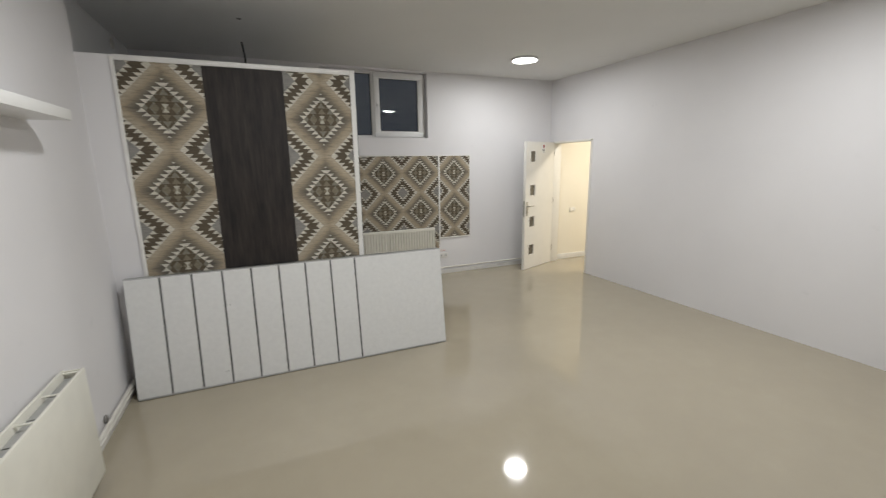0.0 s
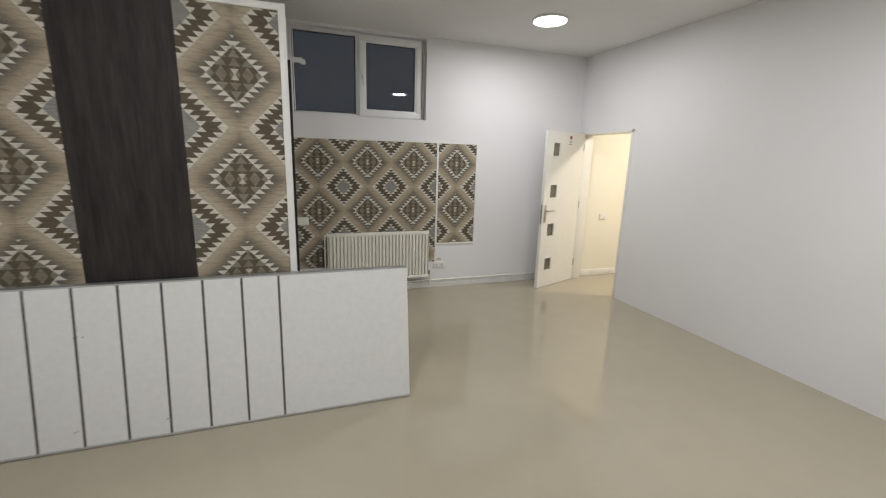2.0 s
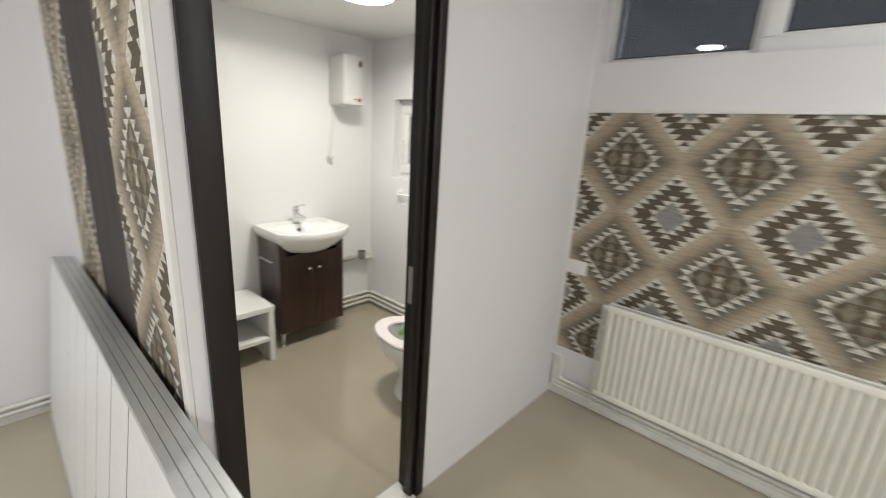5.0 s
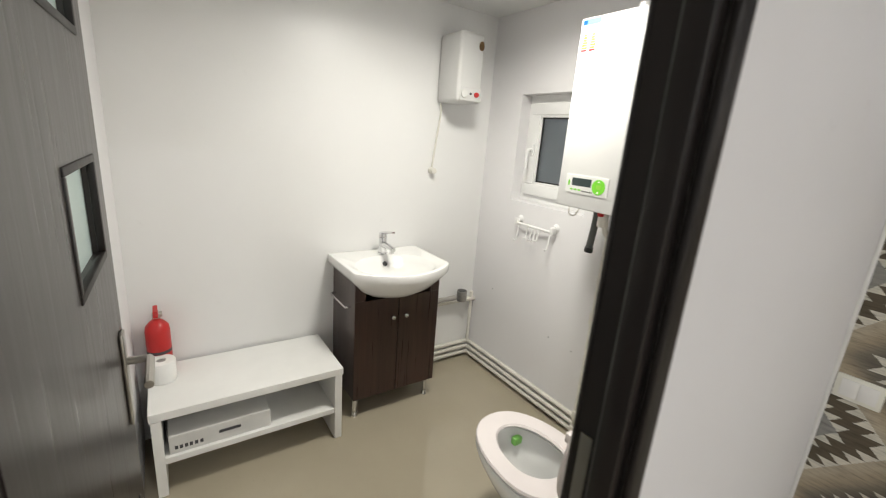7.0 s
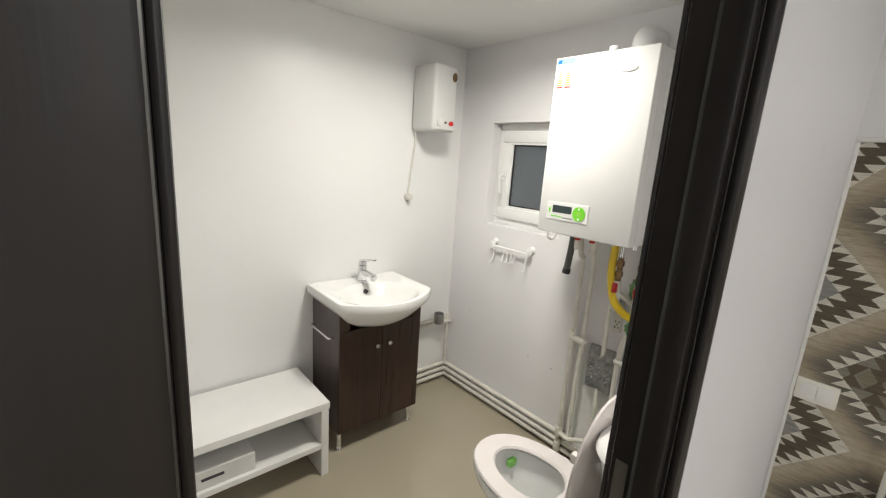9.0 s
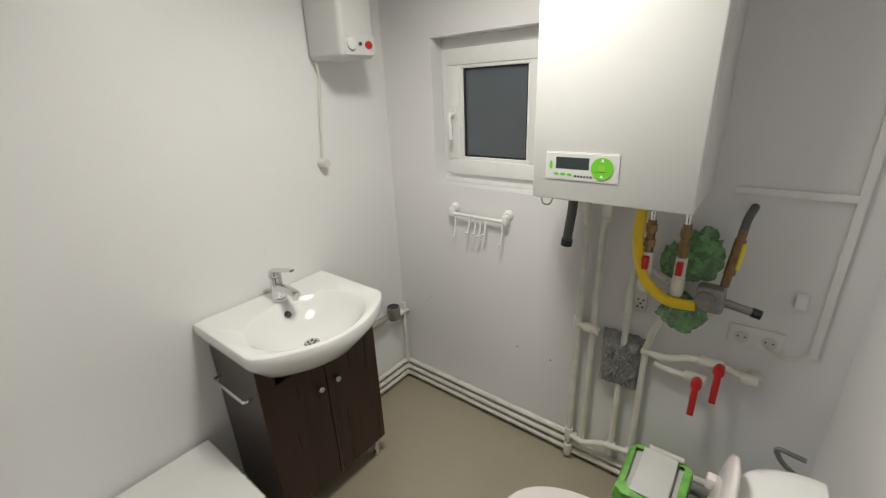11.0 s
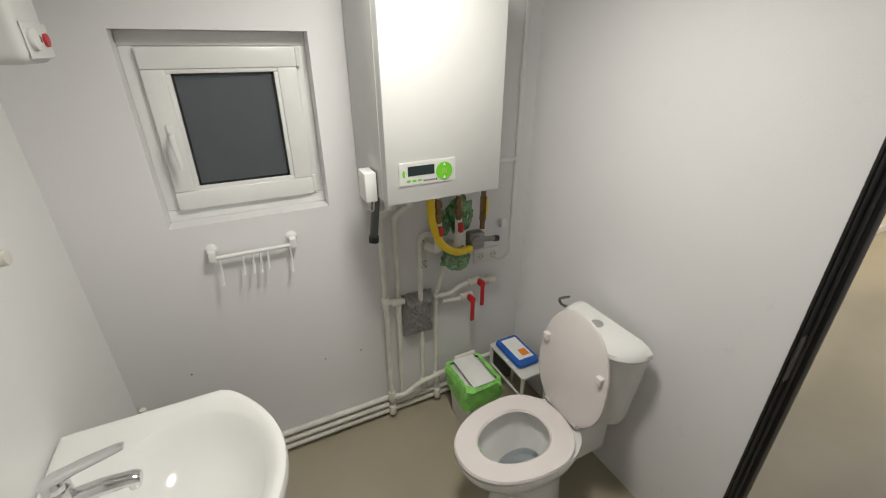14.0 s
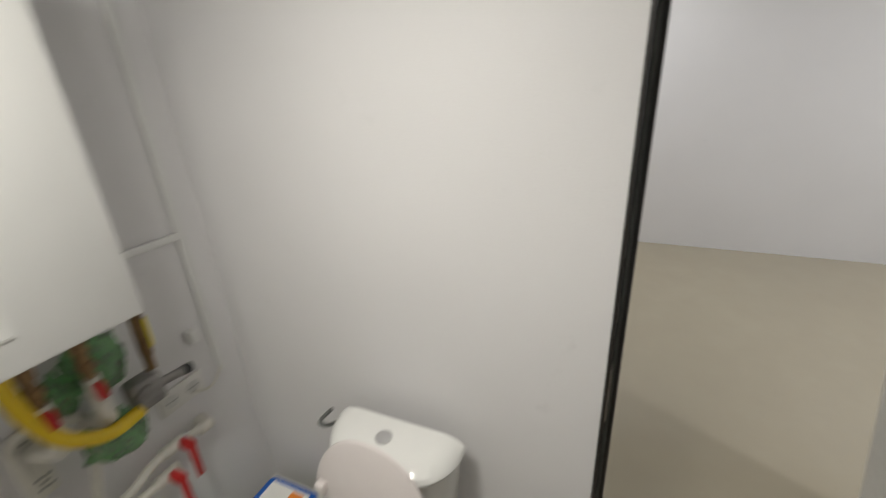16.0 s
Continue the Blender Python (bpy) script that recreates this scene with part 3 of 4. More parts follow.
# ---- radiators ----
def radiator(length, height, label):
    """A panel radiator along +x, its front towards -y, its back near y = 0.07 behind."""
    root = thing("radiator", None, label, "radiator", "radiators", m=pose(0, 0, 0))
    pitch = 0.040
    n = int(length / pitch)
    bm = bmesh.new()
    prof = []
    for i in range(n):
        a = 0.012 + i * (length - 0.024) / n
        w = (length - 0.024) / n
        prof += [(a, 0.026), (a + w * 0.16, 0.026), (a + w * 0.30, 0.001), (a + w * 0.86, 0.001)]
    prof.append((length - 0.012, 0.026))
    prof = [(0.0, 0.012)] + prof + [(length, 0.012)]
    lo, hi = [], []
    for x, y in prof:
        lo.append(bm.verts.new((x, y, 0.035)))
        hi.append(bm.verts.new((x, y, height - 0.035)))
    for i in range(len(prof) - 1):
        bm.faces.new((lo[i], lo[i + 1], hi[i + 1], hi[i]))
    part("front_ribs", bm, M_RAD, root)
    part("front_edge", box(0, length, 0.0, 0.02, height - 0.036, height, 0.004), M_RAD, root)
    part("front_edge", box(0, length, 0.0, 0.02, 0.0, 0.036, 0.004), M_RAD, root)
    part("back_panel", box(0, length, 0.055, 0.068, 0.0, height, 0.003), M_RAD, root)
    for x in (0.0, length - 0.004):
        part("side_plate", box(x, x + 0.004, 0.004, 0.068, 0.012, height - 0.004), M_RAD, root)
    bm = bmesh.new()
    for i in range(int(length / 0.028)):
        box(0.01 + i * 0.028, 0.024 + i * 0.028, 0.02, 0.055, height - 0.008, height - 0.004, bm=bm)
    part("top_grille", bm, M_RADIN, root, "grey top grille")
    return root


r1 = radiator(1.195, 0.575, "cream white ribbed panel radiator under wallpaper")
r1.matrix_world = pose(2.292, FAR - 0.105, 0.165)
part("valve", rod((1.21, 0.035, 0.03), (1.21, 0.035, 0.075), 0.017, 14), M_GREYMETAL, r1, "grey radiator valve")
part("tail", tube([(1.19, 0.035, 0.05), (1.22, 0.035, 0.05), (1.22, 0.035, -0.10)], 0.009), M_PIPE, r1)
part("air_vent", rod((-0.03, 0.035, 0.55), (0.0, 0.035, 0.55), 0.011, 12), M_PIPE, r1)
part("feed", tube([(-0.025, 0.035, 0.56), (-0.028, 0.035, 0.03), (-0.028, 0.05, -0.10)], 0.009), M_PIPE, r1)

r2 = thing("radiator", None, "cream white double panel radiator on side wall", "radiator", "radiators", m=pose(LX + 0.125, 1.61, 0.06, 0, 0, 90))
L2, H2 = 1.2, 0.615
part("front_panel", box(0, L2, 0.0, 0.016, 0.0, H2, 0.006), M_RAD, r2)
part("back_panel", box(0, L2, 0.085, 0.10, 0.0, H2, 0.005), M_RAD, r2)
for x in (0.0, L2 - 0.005):
    part("side_plate", box(x, x + 0.005, 0.012, 0.09, 0.05, H2 - 0.006, 0.001, 1), M_RAD, r2)
for i in range(6):
    part("top_grille", box(0.01 + i * 0.198, 0.198 + i * 0.198, 0.016, 0.085, H2 - 0.05, H2 - 0.044), M_RADIN, r2, "grey sheet grille")
    part("cross_bar", box(i * 0.236, 0.012 + i * 0.236, 0.012, 0.09, H2 - 0.02, H2 - 0.012, 0.002, 1), M_RAD, r2)

# ---- small things of the room ----
shelf = solo("wall_shelf", box(LX, LX + 0.20, 1.8, 3.02, 1.915, 1.968, 0.003), M_MDF, (LX, 2.4, 1.915), "white floating shelf on side wall", "shelf")
solo("cable_outlet", rod((LX, 3.28, 0.12), (LX + 0.012, 3.28, 0.12), 0.028, 18, bevel=0.004), M_GREYMETAL, (LX, 3.28, 0.12), "small grey cable outlet on wall", "outlet")
solo("cable_outlet", rod((0.0, 5.42, 2.84), (0.012, 5.42, 2.84), 0.05, 20, bevel=0.004), M_CABLE, (0.0, 5.42, 2.84), "round white blanking cap high on wall", "outlet")
bm = tube([(1.155, 4.55, TOP - 0.002), (1.155, 4.55, 2.62), (1.14, 4.555, 2.74)], 0.008)
solo("loose_cable", bm, M_BLACK, (1.155, 4.55, TOP - 0.002), "stiff black cable end on partition top", "cable")
solo("cable_hole", rod((1.135, 4.56, CEIL - 0.003), (1.135, 4.56, CEIL + 0.002), 0.02, 14), M_BLACK, (1.135, 4.56, CEIL), "dark cable hole in ceiling", "outlet")
br = thing("bracket", (1.98, 5.86, TOP - 0.002), "white plastic angle piece beside window", "bracket")
part("arm", box(1.95, 2.10, 5.82, 5.86, 2.50, 2.545, 0.003), M_PVC, br)
part("tip", box(2.08, 2.13, 5.815, 5.865, 2.485, 2.53, 0.003), M_PVC, br)
part("base", box(1.94, 1.99, 5.80, 5.88, TOP - 0.002, 2.548, 0.003), M_PVC, br)


def socket(x, y, z, n, label, plate=0.075):
    """A wall socket on a wall that faces -y."""
    root = thing("wall_socket", (x, y, z), label, "socket")
    w = plate * n
    part("plate", box(x - w / 2, x + w / 2, y - 0.01, y, z - 0.04, z + 0.04, 0.004), M_TRIM, root)
    for i in range(n):
        cx = x - w / 2 + plate * (i + 0.5)
        bm = rod((cx, y - 0.0115, z), (cx, y - 0.009, z), 0.021, 20)
        insert = part("insert", bm, M_CARD, root, "round socket insert")
        for s in (-0.01, 0.01):
            part("hole", rod((cx + s, y - 0.0125, z), (cx + s, y - 0.011, z), 0.003, 8), M_BLACK, insert)
    return root


socket(3.655, FAR, 0.29, 2, "double wall socket beside radiator")
tag = thing("socket_label", (3.65, FAR, 0.365), "small printed label above socket", "label")
part("paper", box(3.605, 3.695, FAR - 0.0015, FAR, 0.345, 0.385), M_PAPER, tag)
words = bpy.data.curves.new("words", "FONT")
words.body, words.size, words.align_x, words.align_y, words.extrude = "220V", 0.036, "CENTER", "CENTER", 0.0004
shown = bpy.data.objects.new("words", words)
lettering = bpy.data.meshes.new_from_object(shown)
bpy.data.objects.remove(shown)
bm = bmesh.new()
bm.from_mesh(lettering)
bmesh.ops.transform(bm, matrix=pose(3.65, FAR - 0.002, 0.365, 90, 0, 0), verts=bm.verts[:])
part("lettering", bm, M_RED, tag, "red printed voltage")
sw = thing("wall_switch", (2.03, FAR, 0.88), "cream light switch set in wallpaper", "switch")
part("plate", box(1.985, 2.105, FAR - 0.013, FAR - 0.003, 0.84, 0.925, 0.003), M_RAD, sw)
part("rocker", box(2.0, 2.045, FAR - 0.017, FAR - 0.0125, 0.853, 0.912, 0.002), M_TRIM, sw)
part("rocker", box(2.047, 2.092, FAR - 0.017, FAR - 0.0125, 0.853, 0.912, 0.002), M_TRIM, sw)
hs = thing("hall_switch", (6.1, FAR - 0.02, 0.86), "cream switch plate on hall wall", "switch")
part("plate", box(6.04, 6.16, FAR - 0.03, FAR - 0.02, 0.82, 0.90, 0.003), M_CABLE, hs)
for a in (6.045, 6.103):
    part("rocker", box(a, a + 0.05, FAR - 0.034, FAR - 0.0295, 0.83, 0.89, 0.002), M_TRIM, hs)


def pipe_run(name, points, r, label, fillet=0.03):
    return solo(name, tube(points, r, 10, fillet), M_PIPE, points[0], label, "pipe", "white heating pipes")


pipe_run("heating_pipe", [(PX + 0.03, FAR - 0.03, 0.10), (RX - 0.02, FAR - 0.03, 0.10)], 0.012, "white plastic heating pipe along wall")
pipe_run("heating_pipe", [(PX + 0.035, FAR - 0.03, 0.25), (PX + 0.035, FAR - 0.03, 0.07), (3.55, FAR - 0.03, 0.07)], 0.011, "white plastic heating pipe along wall")
pipe_run("heating_pipe", [(PX + 0.0, FAR - 0.035, 0.29), (PX + 0.075, FAR - 0.035, 0.29), (PX + 0.075, FAR - 0.035, 0.13), (2.28, FAR - 0.035, 0.13)], 0.011, "bent white heating pipe in corner")
pipe_run("heating_pipe", [(LX + 0.03, 1.0, 0.10), (LX + 0.03, PY - 0.02, 0.10)], 0.012, "white plastic heating pipe along wall")
pipe_run("heating_pipe", [(LX + 0.03, 1.0, 0.065), (LX + 0.03, PY - 0.02, 0.065)], 0.011, "white plastic heating pipe along wall")

# ---- bathroom: wash basin ----
BC = (0.25, 5.19)
outline = [(0.004, 4.905), (0.004, 5.486), (0.382, 5.486)]
outline += [(0.40 + 0.138 * math.sin(math.pi * k / 14) ** 0.8, 5.486 - 0.581 * k / 14) for k in range(0, 15)] + [(0.37, 4.905)]


def outer_radius(a):
    c, s, best = math.cos(a), math.sin(a), 0.0
    for (x0, y0), (x1, y1) in zip(outline, outline[1:] + outline[:1]):
        ex, ey = x1 - x0, y1 - y0
        det = c * -ey + s * ex
        if abs(det) < 1e-9:
            continue
        px, py = x0 - BC[0], y0 - BC[1]
        t, u = (px * -ey + py * ex) / det, (c * py - s * px) / det
        if t > 0 and -1e-6 <= u <= 1 + 1e-6:
            best = max(best, t)
    return best


NB = 72
ANG = [2 * math.pi * k / NB for k in range(NB)]


def basin_ring(z, scale=1.0, inset=0.0):
    return [(BC[0] + math.cos(a) * (outer_radius(a) * scale - inset), BC[1] + math.sin(a) * (outer_radius(a) * scale - inset), z) for a in ANG]


def bowl_ring(z, rx, ry, cx=0.315):
    return [(cx + rx * math.cos(a), BC[1] + ry * math.sin(a), z) for a in ANG]


sink = thing("wash_basin", (BC[0], BC[1], 0.72), "white ceramic wash basin with curved front on cabinet", "basin")
rings = [basin_ring(0.715, 0.35), basin_ring(0.735, 0.55), basin_ring(0.775, 0.76), basin_ring(0.82, 0.90), basin_ring(0.85, 0.985), basin_ring(0.862, 1.0),
         basin_ring(0.890, 1.0), basin_ring(0.897, 1.0, 0.003), basin_ring(0.900, 1.0, 0.010), basin_ring(0.899, 1.0, 0.022),
         bowl_ring(0.893, 0.192, 0.235), bowl_ring(0.885, 0.182, 0.225), bowl_ring(0.86, 0.165, 0.205), bowl_ring(0.82, 0.135, 0.170), bowl_ring(0.785, 0.09, 0.11), bowl_ring(0.772, 0.03, 0.03)]
part("bowl", loft(rings), M_CERAMIC, sink)
part("drain", rod((0.305, BC[1], 0.770), (0.305, BC[1], 0.777), 0.030, 24, bevel=0.002), M_CHROME, sink, "chrome drain")
for k in range(5):
    a = k * 1.2566
    part("drain_hole", rod((0.305 + 0.014 * math.cos(a), BC[1] + 0.014 * math.sin(a), 0.776), (0.305 + 0.014 * math.cos(a), BC[1] + 0.014 * math.sin(a), 0.7785), 0.005, 8), M_BLACK, sink)
part("overflow", rod((0.160, BC[1], 0.855), (0.175, BC[1], 0.853), 0.012, 16), M_BLACK, sink, "dark overflow hole")

tap = thing("tap", None, "chrome single-lever mixer tap on basin", "tap", m=Matrix.Translation((0.10, 5.205, 0.898)) @ Matrix.Scale(1.12, 4) @ Matrix.Translation((-0.09, -BC[1], -0.898)))
part("base", rod((0.09, BC[1], 0.897), (0.09, BC[1], 0.905), 0.027, 24, bevel=0.002), M_CHROME, tap)
part("body", rod((0.09, BC[1], 0.903), (0.088, BC[1], 0.985), 0.023, 24, 0.021, bevel=0.003), M_CHROME, tap)
bm = bmesh.new()
loft([[(0.085 + x, BC[1] + w * math.cos(a), z + h * math.sin(a)) for a in (2 * math.pi * k / 14 for k in range(14))] for x, z, w, h in ((0.0, 0.945, 0.019, 0.018), (0.06, 0.952, 0.018, 0.015), (0.115, 0.948, 0.017, 0.012), (0.125, 0.944, 0.014, 0.009))], bm=bm)
part("spout", bm, M_CHROME, tap)
part("aerator", rod((0.195, BC[1], 0.925), (0.195, BC[1], 0.94), 0.011, 14), M_CHROME, tap)
part("cap", rod((0.088, BC[1], 0.985), (0.086, BC[1], 1.010), 0.023, 24, 0.019, bevel=0.004), M_CHROME, tap)
bm = bmesh.new()
loft([[(0.08 + x, BC[1] + w * math.cos(a), z + h * math.sin(a)) for a in (2 * math.pi * k / 14 for k in range(14))] for x, z, w, h in ((0.0, 1.005, 0.018, 0.010), (0.05, 1.020, 0.016, 0.007), (0.11, 1.033, 0.013, 0.005), (0.125, 1.035, 0.010, 0.004))], bm=bm)
part("lever", bm, M_CHROME, tap)

cab = thing("basin_cabinet", (0.17, 5.205, 0.0), "dark brown two-door basin cabinet on steel legs", "cabinet")
for a in (4.94, 5.446):
    part("side", box(0.006, 0.325, a, a + 0.018, 0.12, 0.835, 0.002, 1), M_CABSIDE, cab, "grey-brown cabinet side")
for a, b in ((4.938, 5.0), (5.40, 5.464)):
    part("fascia", box(0.326, 0.344, a, b, 0.7155, 0.81, 0.002, 1), M_CABINET, cab)
part("bottom", box(0.006, 0.325, 4.958, 5.444, 0.12, 0.138), M_CABSIDE, cab)
part("back", box(0.006, 0.012, 4.958, 5.444, 0.138, 0.70), M_CABSIDE, cab)
for a, b, k in ((4.938, 5.1985, 5.16), (5.2015, 5.464, 5.24)):
    d = part("door", box(0.326, 0.344, a, b, 0.122, 0.715, 0.002, 1), M_CABINET, cab, "dark brown cabinet door")
    bm = rod((0.344, k, 0.60), (0.356, k, 0.60), 0.006, 12)
    rod((0.354, k, 0.60), (0.370, k, 0.60), 0.014, 18, 0.012, bm=bm, bevel=0.003)
    part("knob", bm, M_CHROME, d, "chrome round knob")
for x, y in ((0.04, 4.965), (0.30, 4.965), (0.04, 5.435), (0.30, 5.435)):
    bm = rod((x, y, 0.0), (x, y, 0.02), 0.020, 16, 0.014)
    rod((x, y, 0.02), (x, y, 0.125), 0.012, 16, 0.017, bm=bm)
    part("leg", bm, M_CHROME, cab, "chrome leg")
part("towel_rail", tube([(0.05, 4.94, 0.67), (0.05, 4.91, 0.67), (0.28, 4.91, 0.67), (0.28, 4.94, 0.67)], 0.006, radius=0.01), M_CHROME, cab, "chrome towel rail")

# ---- bench, roll, extinguisher, carton ----
bench = thing("low_bench", (0.23, 4.45, 0.0), "white laminate low bench with a shelf", "bench")
part("top", box(0.02, 0.44, 4.02, 4.843, 0.375, 0.413, 0.002, 1), M_MDF, bench)
for a in (4.025, 4.80):
    part("side", box(0.022, 0.438, a, a + 0.038, 0.0, 0.375, 0.002, 1), M_MDF, bench)
part("shelf", box(0.024, 0.434, 4.063, 4.80, 0.155, 0.185, 0.002, 1), M_MDF, bench)
part("rear_rail", box(0.024, 0.036, 4.063, 4.80, 0.185, 0.375), M_MDF, bench)
carton = thing("carton", (0.30, 4.28, 0.185), "flat grey-white carton on bench shelf", "box")
part("box", box(0.13, 0.418, 4.08, 4.49, 0.185, 0.275, 0.003, 1), M_CARD, carton)
part("handle_slot", box(0.4175, 0.4195, 4.27, 4.36, 0.225, 0.24, 0.0008, 1), M_INK, carton, "dark handle slot")
for i, y in enumerate((4.10, 4.118, 4.137, 4.155, 4.175, 4.195)):
    part("letter_bar", box(0.4178, 0.4192, y, y + 0.012, 0.205, 0.222), M_INK, carton)

roll = thing("toilet_paper", (0.13, 4.078, 0.413), "white toilet paper roll standing on bench", "toilet paper")
bm = loft([[(0.17 + r * math.cos(a), 4.078 + r * math.sin(a), z) for a in (2 * math.pi * k / 32 for k in range(32))] for r, z in ((0.02, 0.414), (0.054, 0.414), (0.057, 0.42), (0.057, 0.508), (0.054, 0.513), (0.02, 0.513), (0.02, 0.414))], False, False)
part("paper", bm, M_PAPER, roll)
part("core", rod((0.17, 4.078, 0.415), (0.17, 4.078, 0.509), 0.0195, 20), M_PLASTER, roll, "grey card core")

ext = thing("fire_extinguisher", (0.075, 4.074, 0.413), "small red fire extinguisher standing on bench", "extinguisher")
bm = loft([[(0.075 + r * math.cos(a), 4.074 + r * math.sin(a), z) for a in (2 * math.pi * k / 28 for k in range(28))] for r, z in ((0.044, 0.414), (0.05, 0.42), (0.05, 0.62), (0.046, 0.645), (0.03, 0.665), (0.016, 0.675), (0.016, 0.685))])
part("cylinder", bm, M_RED, ext)
part("band", loft([[(0.075 + 0.0505 * math.cos(a), 4.074 + 0.0505 * math.sin(a), z) for a in (2 * math.pi * k / 28 for k in range(28))] for z in (0.515, 0.53)], False, False), M_INK, ext)
part("valve_head", box(0.06, 0.09, 4.059, 4.089, 0.683, 0.71, 0.004), M_STEEL, ext)
part("grip", box(0.066, 0.15, 4.064, 4.084, 0.712, 0.72, 0.002, 1), M_RED, ext)
part("lever", box(0.06, 0.145, 4.065, 4.083, 0.733, 0.74, 0.002, 1), M_RED, ext)
part("gauge", rod((0.075, 4.087, 0.70), (0.075, 4.099, 0.70), 0.013, 16), M_STEEL, ext)

# ---- water heater ----
wh = thing("water_heater", (0.0, 5.6, 1.78), "white boxy electric water heater on wall", "water heater")
part("casing", box(0.004, 0.222, 5.572, 5.745, 1.790, 2.165, 0.022, 4), M_BOILER, wh)
part("control_plate", box(0.221, 0.226, 5.585, 5.738, 1.80, 1.872, 0.002, 1), M_BOILER, wh)
part("dial", rod((0.225, 5.613, 1.838), (0.236, 5.613, 1.838), 0.022, 24, bevel=0.003), M_CARD, wh, "grey round dial")
part("lamp", rod((0.225, 5.660, 1.84), (0.230, 5.660, 1.84), 0.007, 14), M_INK, wh)
part("switch", loft([[(x, 5.702 + 0.017 * math.cos(a), 1.838 + 0.014 * math.sin(a)) for a in (2 * math.pi * k / 20 for k in range(20))] for x in (0.2255, 0.231)]), M_RED, wh, "red oval switch")
part("badge", loft([[(x, 5.715 + 0.018 * math.cos(a), 2.10 + 0.025 * math.sin(a)) for a in (2 * math.pi * k / 20 for k in range(20))] for x in (0.2215, 0.2245)]), M_BRASS, wh, "small bronze badge")
cable = thing("heater_cable", (0.0, 5.6, 1.36), "white cable from water heater to plug", "cable")
part("cord", tube([(0.03, 5.59, 1.785), (0.012, 5.61, 1.74), (0.010, 5.585, 1.55), (0.012, 5.567, 1.40)], 0.006, radius=0.05), M_CABLE, cable)
part("plug", rod((0.002, 5.567, 1.382), (0.045, 5.567, 1.382), 0.022, 18, 0.018, bevel=0.003), M_CABLE, cable, "round white plug")

# ---- wall hook rail ----
rail = thing("hook_rail", (0.555, FAR, 1.12), "white plastic hook rail with hanging hooks", "hook rail")
part("bar", rod((0.40, FAR - 0.035, 1.112), (0.71, FAR - 0.035, 1.112), 0.008, 12), M_PVC, rail)
for x in (0.41, 0.70):
    part("suction_cup", rod((x, FAR - 0.001, 1.135), (x, FAR - 0.018, 1.135), 0.024, 20, 0.014), M_PVC, rail)
    part("holder", box(x - 0.012, x + 0.012, FAR - 0.045, FAR - 0.014, 1.10, 1.14, 0.004), M_PVC, rail)
for x, s in ((0.43, 0.10), (0.51, 0.07), (0.545, 0.07), (0.572, 0.075), (0.60, 0.065), (0.685, 0.10)):
    part("hook", tube([(x, FAR - 0.035, 1.108), (x, FAR - 0.037, 1.112 - s * 0.6), (x - 0.004, FAR - 0.045, 1.10 - s), (x - 0.006, FAR - 0.062, 1.105 - s * 0.95)], 0.004, 8, 0.02), M_PVC, rail)

# ---- boiler ----
boiler = thing("gas_boiler", (1.215, FAR, 1.335), "white wall-hung gas boiler with green control panel", "boiler")
part("casing", box(0.993, 1.437, 5.62, FAR - 0.004, 1.335, 2.092, 0.006, 2), M_BOILER, boiler)
part("seam", box(0.9915, 0.9935, 5.665, 5.668, 1.34, 2.085), M_CARD, boiler)
part("seam", box(1.4365, 1.4385, 5.665, 5.668, 1.34, 2.085), M_CARD, boiler)
cp = part("control_panel", box(1.038, 1.246, 5.6165, 5.6205, 1.40, 1.476, 0.0015, 1), M_BOILER, boiler)
bm = bmesh.new()
for q in ((1.037, 1.247, 1.398, 1.4005), (1.037, 1.247, 1.4755, 1.478), (1.0365, 1.039, 1.4, 1.476), (1.245, 1.2475, 1.4, 1.476)):
    box(q[0], q[1], 5.6172, 5.6205, q[2], q[3], bm=bm)
part("panel_edge", bm, M_CARD, cp, "grey outline")
part("screen", box(1.068, 1.166, 5.6155, 5.6175, 1.431, 1.464, 0.0006, 1), M_SCREEN, cp, "dark display")
part("green_dial", rod((1.203, 5.6172, 1.437), (1.203, 5.6145, 1.437), 0.031, 32), M_GREEN, cp, "green round dial")
part("dial_centre", box(1.193, 1.213, 5.6135, 5.6148, 1.429, 1.446, 0.0004, 1), M_LIME, cp)
for dx, dz in ((0, 0.022), (0, -0.022)):
    part("arrow", rod((1.203 + dx, 5.6148, 1.437 + dz), (1.203 + dx, 5.6138, 1.437 + dz), 0.006, 3), M_PAPER, cp)
for i in range(3):
    part("green_key", loft([[(1.07 + i * 0.02 + 0.008 * math.cos(a), y, 1.4145 + 0.004 * math.sin(a)) for a in (2 * math.pi * k / 14 for k in range(14))] for y in (5.6172, 5.6158)]), M_GREEN, cp)
part("green_mark", loft([[(1.053 + 0.005 * math.cos(a), y, 1.44 + 0.013 * math.sin(a)) for a in (2 * math.pi * k / 14 for k in range(14))] for y in (5.6172, 5.6158)]), M_GREEN, cp)
for i in range(6):
    part("letter_bar", box(1.125 + i * 0.009, 1.131 + i * 0.009, 5.6158, 5.6172, 1.408, 1.414), M_INK, cp)
lab = thing("energy_label", (1.045, 5.62, 1.885), "energy label with colour bars on boiler", "label")
part("paper", box(1.0, 1.093, 5.6185, 5.6198, 1.885, 2.088), M_PAPER, lab)
part("header", box(1.004, 1.089, 5.6178, 5.6187, 2.063, 2.084), M_SKYBLUE, lab)
part("flag", box(1.006, 1.026, 5.6172, 5.618, 2.066, 2.081), M_BLUE, lab)
